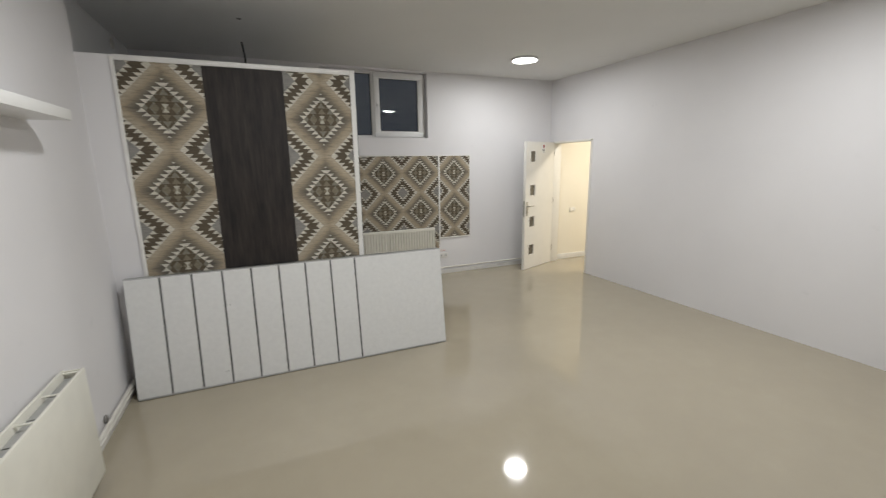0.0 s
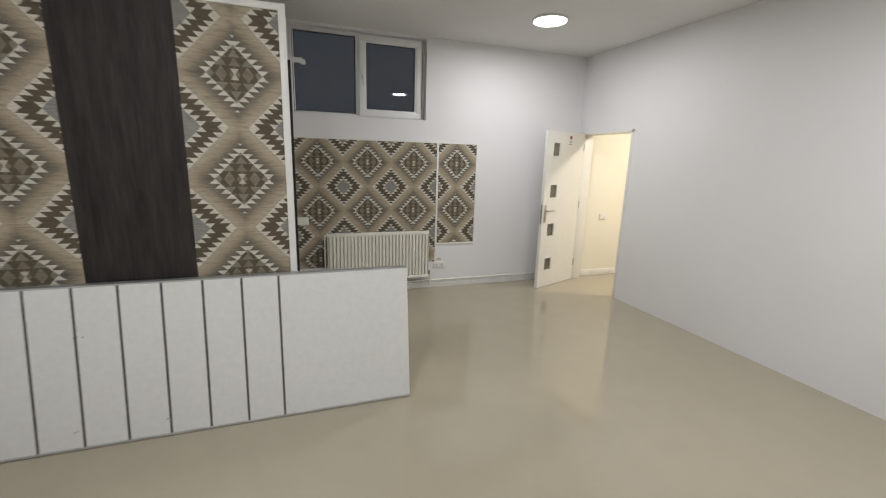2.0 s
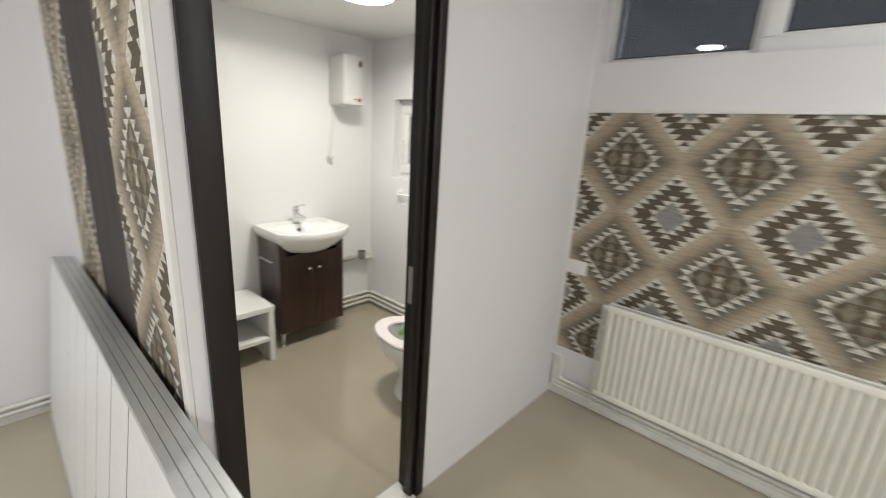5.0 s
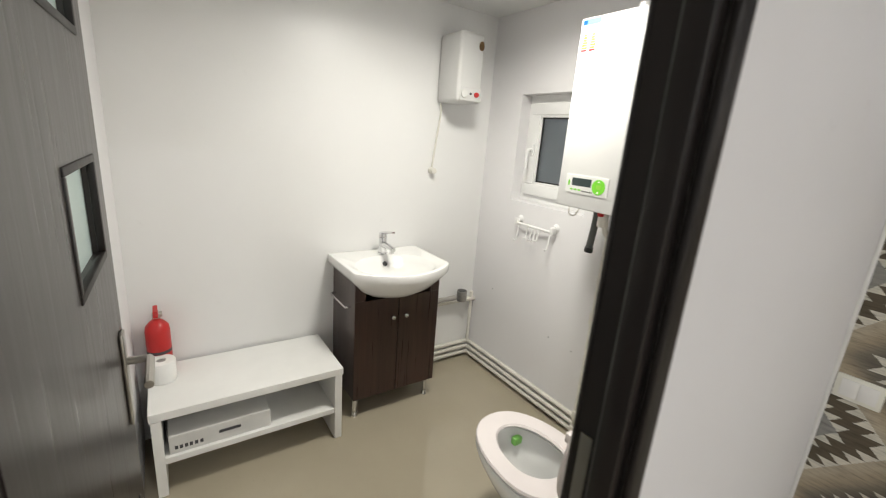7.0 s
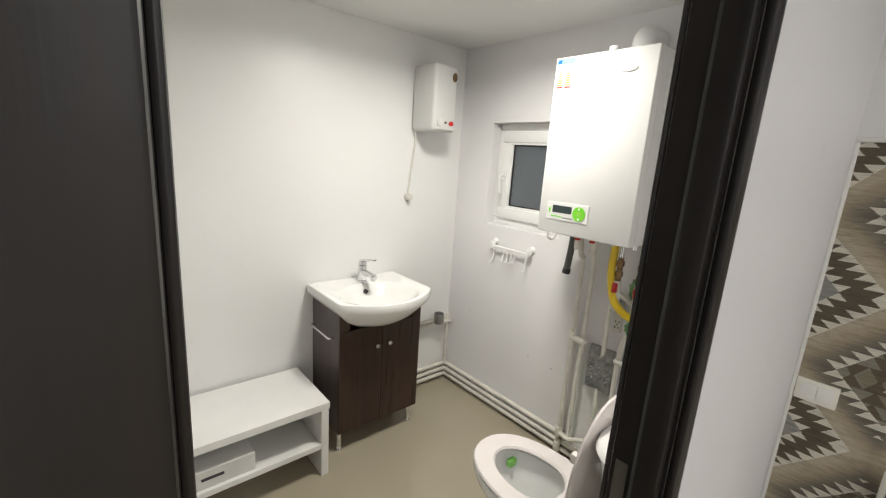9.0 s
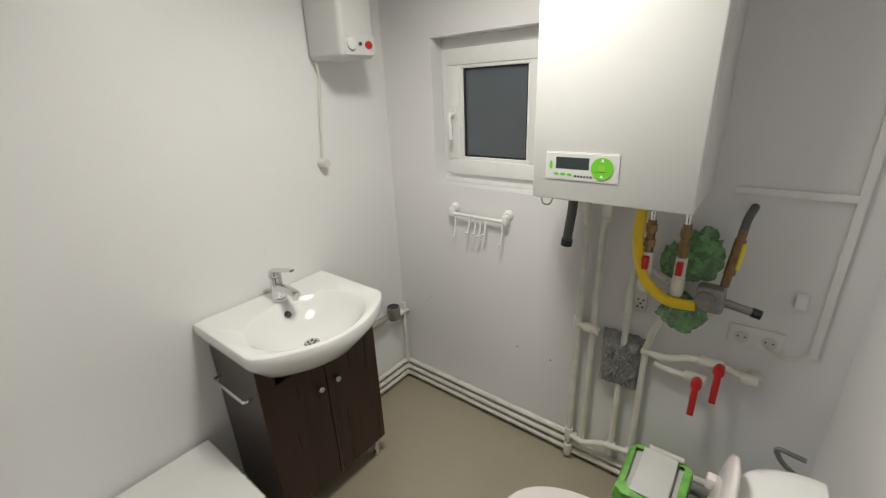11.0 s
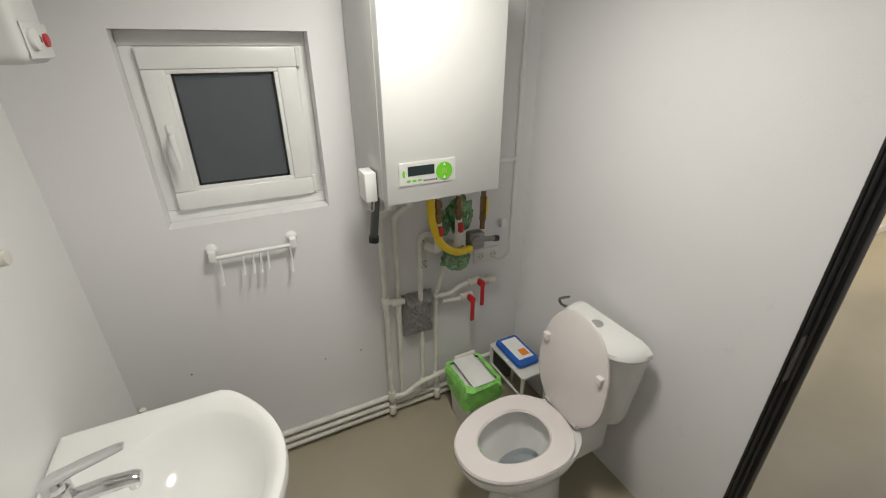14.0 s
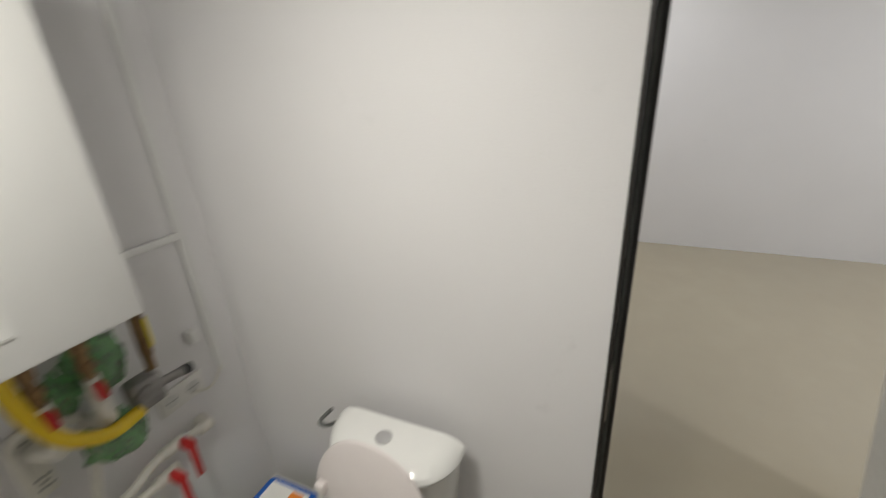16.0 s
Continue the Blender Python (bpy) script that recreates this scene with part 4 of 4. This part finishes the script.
for cx in (1.025, 1.064):
    for i, mat in enumerate((M_LIME, M_LIME, M_SUNNY, M_SUNNY, M_ORANGE, M_ORANGE, M_RED)):
        part("bar", box(cx - 0.008 - i * 0.0012, cx + 0.006 + i * 0.0014, 5.6178, 5.6187, 2.022 - i * 0.0095, 2.029 - i * 0.0095), mat, lab)
    part("pointer", box(cx + 0.014, cx + 0.021, 5.6178, 5.6187, 2.010, 2.018), M_INK, lab)
for x in (1.015, 1.045):
    part("symbol", box(x, x + 0.012, 5.6178, 5.6187, 1.905, 1.918), M_CARD, lab)
part("logo", loft([[(1.328 + 0.037 * math.cos(a), y, 2.017 + 0.013 * math.sin(a)) for a in (2 * math.pi * k / 28 for k in range(28))] for y in (5.6205, 5.6165)]), M_GREYMETAL, boiler, "silver oval badge")
part("logo_face", loft([[(1.328 + 0.032 * math.cos(a), y, 2.017 + 0.010 * math.sin(a)) for a in (2 * math.pi * k / 28 for k in range(28))] for y in (5.617, 5.6158)]), M_PAPER, boiler)
part("sticker", box(1.437, 1.4385, 5.72, 5.80, 1.80, 2.03), M_CARD, boiler, "grey rating sticker")
part("flue_elbow", tube([(1.25, 5.86, 2.09), (1.25, 5.86, 2.20), (1.25, FAR + 0.02, 2.20)], 0.045, 20, 0.06), M_PVC, boiler, "white flue pipe")
part("top_cap", rod((1.215, 5.70, 2.09), (1.215, 5.70, 2.125), 0.022, 16), M_PVC, boiler)
for x, r in ((1.08, 0.022), (1.16, 0.018), (1.26, 0.012), (1.36, 0.012)):
    part("outlet", rod((x, 5.86, 1.235 if x < 1.2 else 1.29), (x, 5.86, 1.337), r, 14), M_CHROME if x > 1.2 else M_PIPE, boiler)

for x in (1.085, 1.165):
    part("tap_grip", box(x - 0.012, x + 0.012, 5.822, 5.842, 1.285, 1.33, 0.004), M_RED, boiler, "small red tap handle")

timer = thing("junction_box", (0.97, 5.75, 1.32), "white junction box on boiler side", "box")
part("case", box(0.945, 0.989, 5.715, 5.80, 1.325, 1.432, 0.006, 2), M_PVC, timer)
part("cable_loop", tube([(0.966, 5.75, 1.327), (0.966, 5.75, 1.28), (0.985, 5.77, 1.27), (0.995, 5.79, 1.31)], 0.003, 8), M_CABLE, timer)
hose = thing("grey_hose", (0.985, 5.80, 1.13), "dark grey hose end hanging beside boiler", "hose")
part("hose_body", tube([(1.03, 5.88, 1.336), (1.028, 5.885, 1.25), (1.01, 5.89, 1.10)], 0.017, 14, 0.05), M_GROOVE, hose)
part("end_ring", rod((1.012, 5.89, 1.115), (1.0095, 5.89, 1.09), 0.021, 16), M_BLACK, hose)

# pipes below the boiler
WALLP = "white plastic water pipe on bathroom wall"
pipe_run("water_pipe", [(1.058, 5.955, 0.10), (1.062, 5.955, 1.18), (1.075, 5.90, 1.20), (1.08, 5.87, 1.34)], 0.013, WALLP)
pipe_run("water_pipe", [(1.118, 5.955, 0.13), (1.125, 5.955, 1.16), (1.16, 5.87, 1.24), (1.16, 5.865, 1.34)], 0.012, WALLP)
pipe_run("water_pipe", [(1.243, 5.96, 0.13), (1.243, 5.96, 1.02), (1.27, 5.955, 1.05), (1.365, 5.92, 1.02)], 0.012, WALLP)
pipe_run("water_pipe", [(1.322, 5.96, 0.10), (1.322, 5.96, 0.70), (1.34, 5.94, 0.80), (1.40, 5.94, 0.98)], 0.012, WALLP)
pipe_run("water_pipe", [(1.06, 5.95, 0.735), (1.15, 5.945, 0.725)], 0.016, WALLP)
pipe_run("water_pipe", [(1.31, 5.95, 0.70), (1.40, 5.945, 0.70), (1.47, 5.945, 0.735), (1.56, 5.945, 0.735), (1.64, 5.955, 0.71)], 0.013, WALLP)
pipe_run("water_pipe", [(1.36, 5.955, 0.66), (1.44, 5.95, 0.65), (1.52, 5.95, 0.66)], 0.012, WALLP)
pipe_run("water_pipe", [(1.06, 5.95, 0.15), (1.13, 5.94, 0.14), (1.20, 5.94, 0.185), (1.33, 5.945, 0.20), (1.42, 5.95, 0.21), (1.80, 5.95, 0.21)], 0.013, WALLP)
for z, x1 in ((0.035, 1.84), (0.078, 1.84), (0.122, 1.09)):
    off = 0.022 if z < 0.1 else 0.02
    pipe_run("water_pipe", [(off, 4.05, z), (off, FAR - off, z), (x1, FAR - off, z)], 0.0145, "white plastic pipe along bathroom skirting", 0.03)
for x, y, z in ((1.058, 5.955, 0.15), (1.058, 5.955, 0.055), (1.322, 5.955, 0.18), (1.322, 5.955, 0.06), (1.06, 5.955, 0.735), (1.243, 5.955, 0.17)):
    solo("pipe_fitting", rod((x, y, z - 0.03), (x, y, z + 0.03), 0.0195, 16, bevel=0.003), M_PIPE, (x, y, z), "white plastic pipe fitting", "pipe fitting", "pipe fittings")
for x0, x1, y, z in ((1.085, 1.14, 5.948, 0.73), (1.50, 1.57, 5.945, 0.735), (1.46, 1.53, 5.95, 0.655), (1.62, 1.67, 5.955, 0.71)):
    solo("pipe_fitting", rod((x0, y, z), (x1, y, z), 0.0195, 16, bevel=0.003), M_PIPE, (x0, y, z), "white plastic pipe fitting", "pipe fitting", "pipe fittings")
for x, z in ((1.56, 0.735), (1.505, 0.655)):
    v = thing("stop_valve", (x, 5.925, z), "red lever stop valve on white pipe", "valve", "stop valves")
    part("hub", rod((x, 5.94, z), (x, 5.895, z), 0.017, 16, bevel=0.003), M_RED, v)
    part("lever", box(x - 0.011, x + 0.011, 5.893, 5.903, z - 0.125, z + 0.005, 0.004), M_RED, v)
for x in (1.30, 1.40):
    v = thing("brass_valve", (x, 5.87, 1.05), "brass fitting with red-handled valve under boiler", "valve", "brass valves")
    bm = rod((x, 5.87, 1.20), (x, 5.87, 1.335), 0.010, 12)
    part("pipe", bm, M_CHROME, v)
    bm = rod((x, 5.87, 1.12), (x, 5.87, 1.24), 0.0135, 8)
    rod((x, 5.87, 1.15), (x, 5.87, 1.175), 0.018, 6, bm=bm)
    rod((x, 5.87, 1.20), (x, 5.87, 1.225), 0.018, 6, bm=bm)
    part("body", bm, M_BRASS, v, "aged brass body")
    part("grip", box(x - 0.010, x + 0.010, 5.838, 5.862, 1.075, 1.12, 0.004), M_RED, v, "red handle")
    part("union", rod((x, 5.87, 1.0), (x, 5.87, 1.13), 0.017, 14), M_PIPE, v)
    part("elbow", tube([(x, 5.87, 1.06), (x, 5.87, 0.995), (x - 0.02, 5.955, 0.985)], 0.02, 14), M_PIPE, v)

gas = thing("gas_pipe", (1.52, 5.93, 1.0), "gas pipe with yellow valve and grey filter", "gas pipe")
part("hose", tube([(1.265, 5.87, 1.33), (1.262, 5.865, 1.15), (1.30, 5.85, 1.03), (1.38, 5.845, 0.975), (1.46, 5.855, 0.98)], 0.0175, 14, 0.09), M_YELLOW, gas, "bright yellow gas hose")
part("filter", box(1.455, 1.535, 5.85, 5.91, 0.965, 1.05, 0.014, 3), M_GREYMETAL, gas, "grey cast filter body")
part("filter_cap", rod((1.485, 5.86, 1.01), (1.485, 5.838, 1.01), 0.030, 18, bevel=0.004), M_GREYMETAL, gas)
part("stub", rod((1.53, 5.885, 1.0), (1.615, 5.89, 0.985), 0.013, 14), M_GREYMETAL, gas)
part("stub_end", rod((1.605, 5.889, 0.987), (1.63, 5.891, 0.982), 0.015, 14), M_BLACK, gas)
part("riser", rod((1.525, 5.87, 1.06), (1.542, 5.895, 1.24), 0.012, 12), M_BRASS, gas)
part("valve_body", rod((1.53, 5.876, 1.10), (1.54, 5.89, 1.21), 0.0155, 8), M_BRASS, gas, "aged brass valve body")
part("valve", rod((1.546, 5.872, 1.12), (1.552, 5.88, 1.20), 0.006, 8), M_SUNNY, gas, "yellow gas valve")
part("elbow", tube([(1.54, 5.892, 1.225), (1.545, 5.905, 1.27), (1.555, FAR - 0.002, 1.285)], 0.012, 12), M_GROOVE, gas)

socket(1.635, FAR, 0.845, 2, "grey double wall socket below boiler")
plug = thing("plug", (1.72, FAR, 1.01), "white plug hanging on wall", "plug")
part("plug_body", box(1.705, 1.735, FAR - 0.03, FAR, 0.99, 1.035, 0.005), M_PVC, plug)
bm = tube([(1.665, FAR - 0.015, 0.83), (1.72, FAR - 0.02, 0.80), (1.78, FAR - 0.012, 0.84), (1.785, FAR - 0.012, 1.2)], 0.004, 8, 0.05)
solo("power_cable", bm, M_CABLE, (1.72, FAR, 0.81), "thin white cable hanging from socket", "cable")
for nm, a in (("cable_duct", (1.772, 1.794, FAR - 0.016, FAR, 0.83, BCEIL)), ("cable_duct", (1.5, 1.775, FAR - 0.016, FAR, 1.325, 1.347))):
    solo(nm, box(*a, 0.003), M_PVC, (a[0], a[2], a[4]), "white plastic cable duct on wall", "cable duct", "cable ducts")
stub = thing("pipe_outlet", (1.64, FAR, 0.70), "white pipe outlet with collar on wall", "pipe fitting")
part("collar", rod((1.66, FAR, 0.70), (1.66, FAR - 0.04, 0.70), 0.028, 18, 0.02), M_PIPE, stub)
strip = thing("perforated_strap", (1.275, FAR, 0.92), "white perforated mounting strip beside pipes", "strip")
part("strip_body", box(1.255, 1.297, FAR - 0.012, FAR - 0.001, 0.835, 1.03, 0.003), M_PIPE, strip)
for x, z in ((1.267, 0.86), (1.285, 0.86), (1.276, 0.875), (1.267, 0.89), (1.285, 0.89), (1.276, 1.0)):
    part("screw_hole", rod((x, FAR - 0.0128, z), (x, FAR - 0.011, z), 0.0045, 8), M_GROOVE, strip)

# rough mortar patch and sprayed green foam
random.seed(4)
def lump(cx, cz, rx, rz, depth, n, seed, skew=0.0):
    """A rough low mound on the far wall."""
    bm = bmesh.new()
    grid = {}
    for i in range(n + 1):
        for j in range(n + 1):
            u, v = 2 * i / n - 1, 2 * j / n - 1
            wob = noise.noise(Vector((u * 3 + seed, v * 3, 0))) * 0.12
            edge = max(abs(u), abs(v))
            h = depth * (1 - edge ** 6) * (0.80 + 0.25 * noise.noise(Vector((u * 13, v * 13, seed)))) if edge < 1 else 0.0
            grid[i, j] = bm.verts.new((cx + rx * (u + wob * v) + skew * v, FAR - 0.001 - max(h, 0), cz + rz * (v + wob * u)))
    for i in range(n):
        for j in range(n):
            bm.faces.new((grid[i, j], grid[i + 1, j], grid[i + 1, j + 1], grid[i, j + 1]))
    return bm


solo("mortar_patch", lump(1.235, 0.605, 0.082, 0.122, 0.075, 44, 3), M_PLASTER, (1.245, FAR, 0.585), "rough grey wrapped mortar patch round pipes", "mortar patch")


def crumple(cx, cy, cz, rx, ry, rz, seed):
    """A crumpled film bag stuffed against the wall."""
    bm = bmesh.new()
    bmesh.ops.create_icosphere(bm, subdivisions=4, radius=1)
    for v in bm.verts:
        p = v.co.copy()
        f = 1 + 0.30 * noise.noise(p * 2.1 + Vector((seed, 0, 0))) + 0.22 * abs(noise.noise(p * 6 + Vector((0, seed, 0)))) + 0.10 * noise.noise(p * 15)
        v.co = Vector((cx + p.x * rx * f, min(cy + p.y * ry * f, FAR - 0.001), cz + p.z * rz * f))
    return bm


for k, a in enumerate(((1.445, 5.945, 1.12, 0.058, 0.045, 0.085), (1.42, 5.935, 0.905, 0.066, 0.055, 0.062), (1.36, 5.95, 1.08, 0.03, 0.03, 0.06))):
    solo("plastic_bag", crumple(*a, k * 3.7 + 1), M_FOAM, a[:3], "crumpled green film bag stuffed behind pipes", "plastic bag", "green bags")

# ---- sink waste pipe in the corner ----
waste = thing("waste_pipe", (0.06, 5.75, 0.50), "open grey waste pipe with white ledge in corner", "waste pipe")
part("ledge", box(0.002, 0.05, 5.50, FAR - 0.003, 0.455, 0.475, 0.003), M_PIPE, waste)
part("pipe", tube([(0.06, 5.48, 0.50), (0.06, 5.80, 0.505)], 0.018, 14), M_STEEL, waste)
part("socket_ring", rod((0.06, 5.86, 0.476), (0.06, 5.86, 0.55), 0.036, 22, bevel=0.003), M_GREYMETAL, waste, "grey rubber-lipped pipe socket")
part("opening", rod((0.06, 5.86, 0.545), (0.06, 5.86, 0.553), 0.029, 22), M_BLACK, waste)
part("riser", tube([(0.03, FAR - 0.03, 0.13), (0.03, FAR - 0.03, 0.52)], 0.012), M_PIPE, waste)

# ---- toilet ----
TY = 5.285
wc = thing("toilet", (1.55, TY, 0.0), "white ceramic toilet with raised pink-white seat lid", "toilet")
BY = TY - 0.012
rings = [egg(1.465, BY, 0.0, 0.210, 0.134, 0.111), egg(1.465, BY, 0.03, 0.205, 0.134, 0.106), egg(1.475, BY, 0.12, 0.173, 0.124, 0.090), egg(1.465, BY, 0.20, 0.200, 0.134, 0.106), egg(1.430, BY, 0.28, 0.263, 0.165, 0.154),
         egg(1.405, BY, 0.345, 0.292, 0.206, 0.180), egg(1.395, BY, 0.38, 0.299, 0.237, 0.189), egg(1.395, BY, 0.397, 0.297, 0.237, 0.187), egg(1.395, BY, 0.40, 0.278, 0.221, 0.170),
         egg(1.385, BY, 0.385, 0.226, 0.154, 0.133), egg(1.385, BY, 0.33, 0.210, 0.139, 0.122), egg(1.395, BY, 0.25, 0.163, 0.113, 0.095), egg(1.405, BY, 0.19, 0.095, 0.082, 0.064), egg(1.405, BY, 0.185, 0.032, 0.031, 0.021)]
part("bowl", loft(rings), M_CERAMIC, wc)
part("water", loft([egg(1.405, BY, 0.215, 0.116, 0.093, 0.074), egg(1.405, BY, 0.217, 0.116, 0.093, 0.074)]), M_PANE, wc, "standing water")
part("rear_block", box(1.56, 1.795, TY - 0.10, TY + 0.10, 0.20, 0.40, 0.03, 3), M_CERAMIC, wc)
out_r = [egg(1.395, BY, z, f * 1.05, b * 1.12, h * 1.06, power=2.2) for z, f, b, h in ((0.404, 0.282, 0.165, 0.178), (0.415, 0.288, 0.17, 0.184), (0.424, 0.283, 0.167, 0.180))]
in_r = [egg(1.372, BY, z, f * 1.03, b * 1.08, h * 1.16, power=2.1) for z, f, b, h in ((0.424, 0.185, 0.115, 0.105), (0.415, 0.178, 0.11, 0.098), (0.404, 0.185, 0.115, 0.105))]
part("seat", loft(out_r + in_r + out_r[:1], False, False), M_SEAT, wc, "pinkish white plastic seat")
# raised lid leaning on the cistern
lid_m = Matrix.Translation((1.592, TY, 0.43)) @ Matrix.Rotation(radians(94.5), 4, "Y")
lid = [[lid_m @ Vector((x - 0.285 + 0.095, y - TY, z)) for x, y, z in egg(0.0, TY, z0, f, b, h, power=2.2)] for z0, f, b, h in ((-0.008, 0.27, 0.20, 0.172), (-0.002, 0.285, 0.212, 0.186), (0.006, 0.285, 0.212, 0.186), (0.012, 0.27, 0.20, 0.172))]
lid_part = part("lid", loft(lid), M_SEAT, wc, "raised pinkish white lid")
for y in (-0.15, 0.15):
    part("buffer", box(1.588, 1.612, TY + y - 0.014, TY + y + 0.014, 0.70, 0.735, 0.005), M_SEAT, lid_part)
for y in (-0.075, 0.075):
    part("hinge", rod((1.60, TY + y - 0.02, 0.425), (1.60, TY + y + 0.02, 0.425), 0.017, 14), M_SEAT, wc)
def cistern_ring(z, x0, half, r=0.05, n=10):
    """A rectangle against the wall with rounded front corners."""
    ring = [(1.795, TY + half, z)]
    for k in range(n + 1):
        a = math.pi / 2 + k / n * math.pi / 2
        ring.append((x0 + r + r * math.cos(a), TY + half - r + r * math.sin(a), z))
    for k in range(n + 1):
        a = math.pi + k / n * math.pi / 2
        ring.append((x0 + r + r * math.cos(a), TY - half + r + r * math.sin(a), z))
    ring.append((1.795, TY - half, z))
    return ring


part("cistern", loft([cistern_ring(0.40, 1.71, 0.14, 0.08), cistern_ring(0.45, 1.695, 0.155, 0.09), cistern_ring(0.785, 1.655, 0.192, 0.12)]), M_CERAMIC, wc)
part("cistern_lid", loft([cistern_ring(0.775, 1.640, 0.196, 0.13), cistern_ring(0.788, 1.632, 0.203, 0.14), cistern_ring(0.803, 1.636, 0.199, 0.14), cistern_ring(0.820, 1.662, 0.178, 0.12), cistern_ring(0.828, 1.695, 0.145, 0.08)]), M_CERAMIC, wc)
bm = rod((1.722, TY + 0.01, 0.826), (1.722, TY + 0.01, 0.834), 0.024, 24, bevel=0.002)
part("flush_button", bm, M_CHROME, wc, "chrome flush button")
part("bolt", rod((1.47, TY - 0.115, 0.035), (1.47, TY - 0.10, 0.035), 0.008, 10), M_STEEL, wc)
part("refresher", box(1.195, 1.222, TY + 0.03, TY + 0.075, 0.325, 0.36, 0.006), M_BAG, wc, "green freshener block in bowl")
part("side_bracket", tube([(1.80, TY + 0.20, 0.76), (1.72, TY + 0.215, 0.80), (1.70, TY + 0.215, 0.838), (1.76, TY + 0.215, 0.83)], 0.006), M_GROOVE, wc)

# ---- bin with green bag ----
trash = thing("waste_bin", (1.445, 5.77, 0.0), "white lidded bin with green bag round its rim", "bin")
def rect_ring(cx, cy, z, hx, hy, r=0.03, n=5, wob=0.0, seed=0):
    ring = []
    for qx, qy, start in ((1, 1, 0), (-1, 1, 90), (-1, -1, 180), (1, -1, 270)):
        for k in range(n + 1):
            a = radians(start + 90 * k / n)
            x, y = cx + qx * (hx - r) + r * math.cos(a), cy + qy * (hy - r) + r * math.sin(a)
            w = 1 + wob * noise.noise(Vector((x * 40, y * 40, z * 30 + seed)))
            ring.append((cx + (x - cx) * w, cy + (y - cy) * w, z + wob * 0.12 * noise.noise(Vector((x * 30, y * 30, seed + 5)))))
    return ring


part("body", loft([rect_ring(1.445, 5.77, 0.0, 0.075, 0.105), rect_ring(1.445, 5.77, 0.29, 0.096, 0.118)]), M_MDF, trash)
part("bag", loft([rect_ring(1.445, 5.77, z, 0.102 + e, 0.124 + e, wob=0.16, seed=z * 50, n=9) for z, e in ((0.19, 0.004), (0.225, 0.006), (0.26, 0.004), (0.29, 0.006), (0.312, 0.004), (0.314, -0.02))], False, False), M_BAG, trash, "crumpled green bag")
part("lid", box(1.385, 1.505, 5.66, 5.885, 0.312, 0.322, 0.004), M_MDF, trash, "white lid")
part("lid_handle", rod((1.40, 5.892, 0.322), (1.52, 5.892, 0.322), 0.011, 12), M_PIPE, trash)

# ---- small stool with a packet ----
stool = thing("small_stool", (1.72, 5.75, 0.0), "low grey-white step stool in the corner", "stool")
part("top", box(1.625, 1.80, 5.59, 5.90, 0.318, 0.333, 0.004), M_CARD, stool)
for x in (1.635, 1.79):
    for y in (5.60, 5.89):
        part("leg", rod((x, y, 0.0), (x, y, 0.32), 0.010, 12), M_PIPE, stool)
part("lower_bar", rod((1.635, 5.60, 0.20), (1.635, 5.89, 0.20), 0.007, 10), M_PIPE, stool)
part("side_panel", box(1.65, 1.775, 5.885, 5.895, 0.05, 0.315), M_GROOVE, stool, "dark grey rear panel")
pack = thing("wipes_packet", (1.71, 5.76, 0.333), "blue and white packet lying on stool", "packet")
part("packet", loft([rect_ring(1.71, 5.765, z, hx, hy, 0.02) for z, hx, hy in ((0.334, 0.06, 0.105), (0.345, 0.068, 0.115), (0.362, 0.066, 0.112), (0.370, 0.055, 0.10))]), M_BLUE, pack)
part("front_print", box(1.665, 1.755, 5.68, 5.85, 0.3695, 0.3715), M_PAPER, pack, "white printed area")
part("print", box(1.70, 1.745, 5.70, 5.75, 0.371, 0.3722), M_ORANGE, pack)

# ---- small marks ----
for x, z in ((0.757, 0.48), (0.22, 0.60), (0.93, 0.47)):
    solo("nail_hole", rod((x, FAR - 0.0012, z), (x, FAR + 0.002, z), 0.0035, 8), M_BLACK, (x, FAR, z), "tiny dark nail hole in white wall", "nail hole", "nail holes")
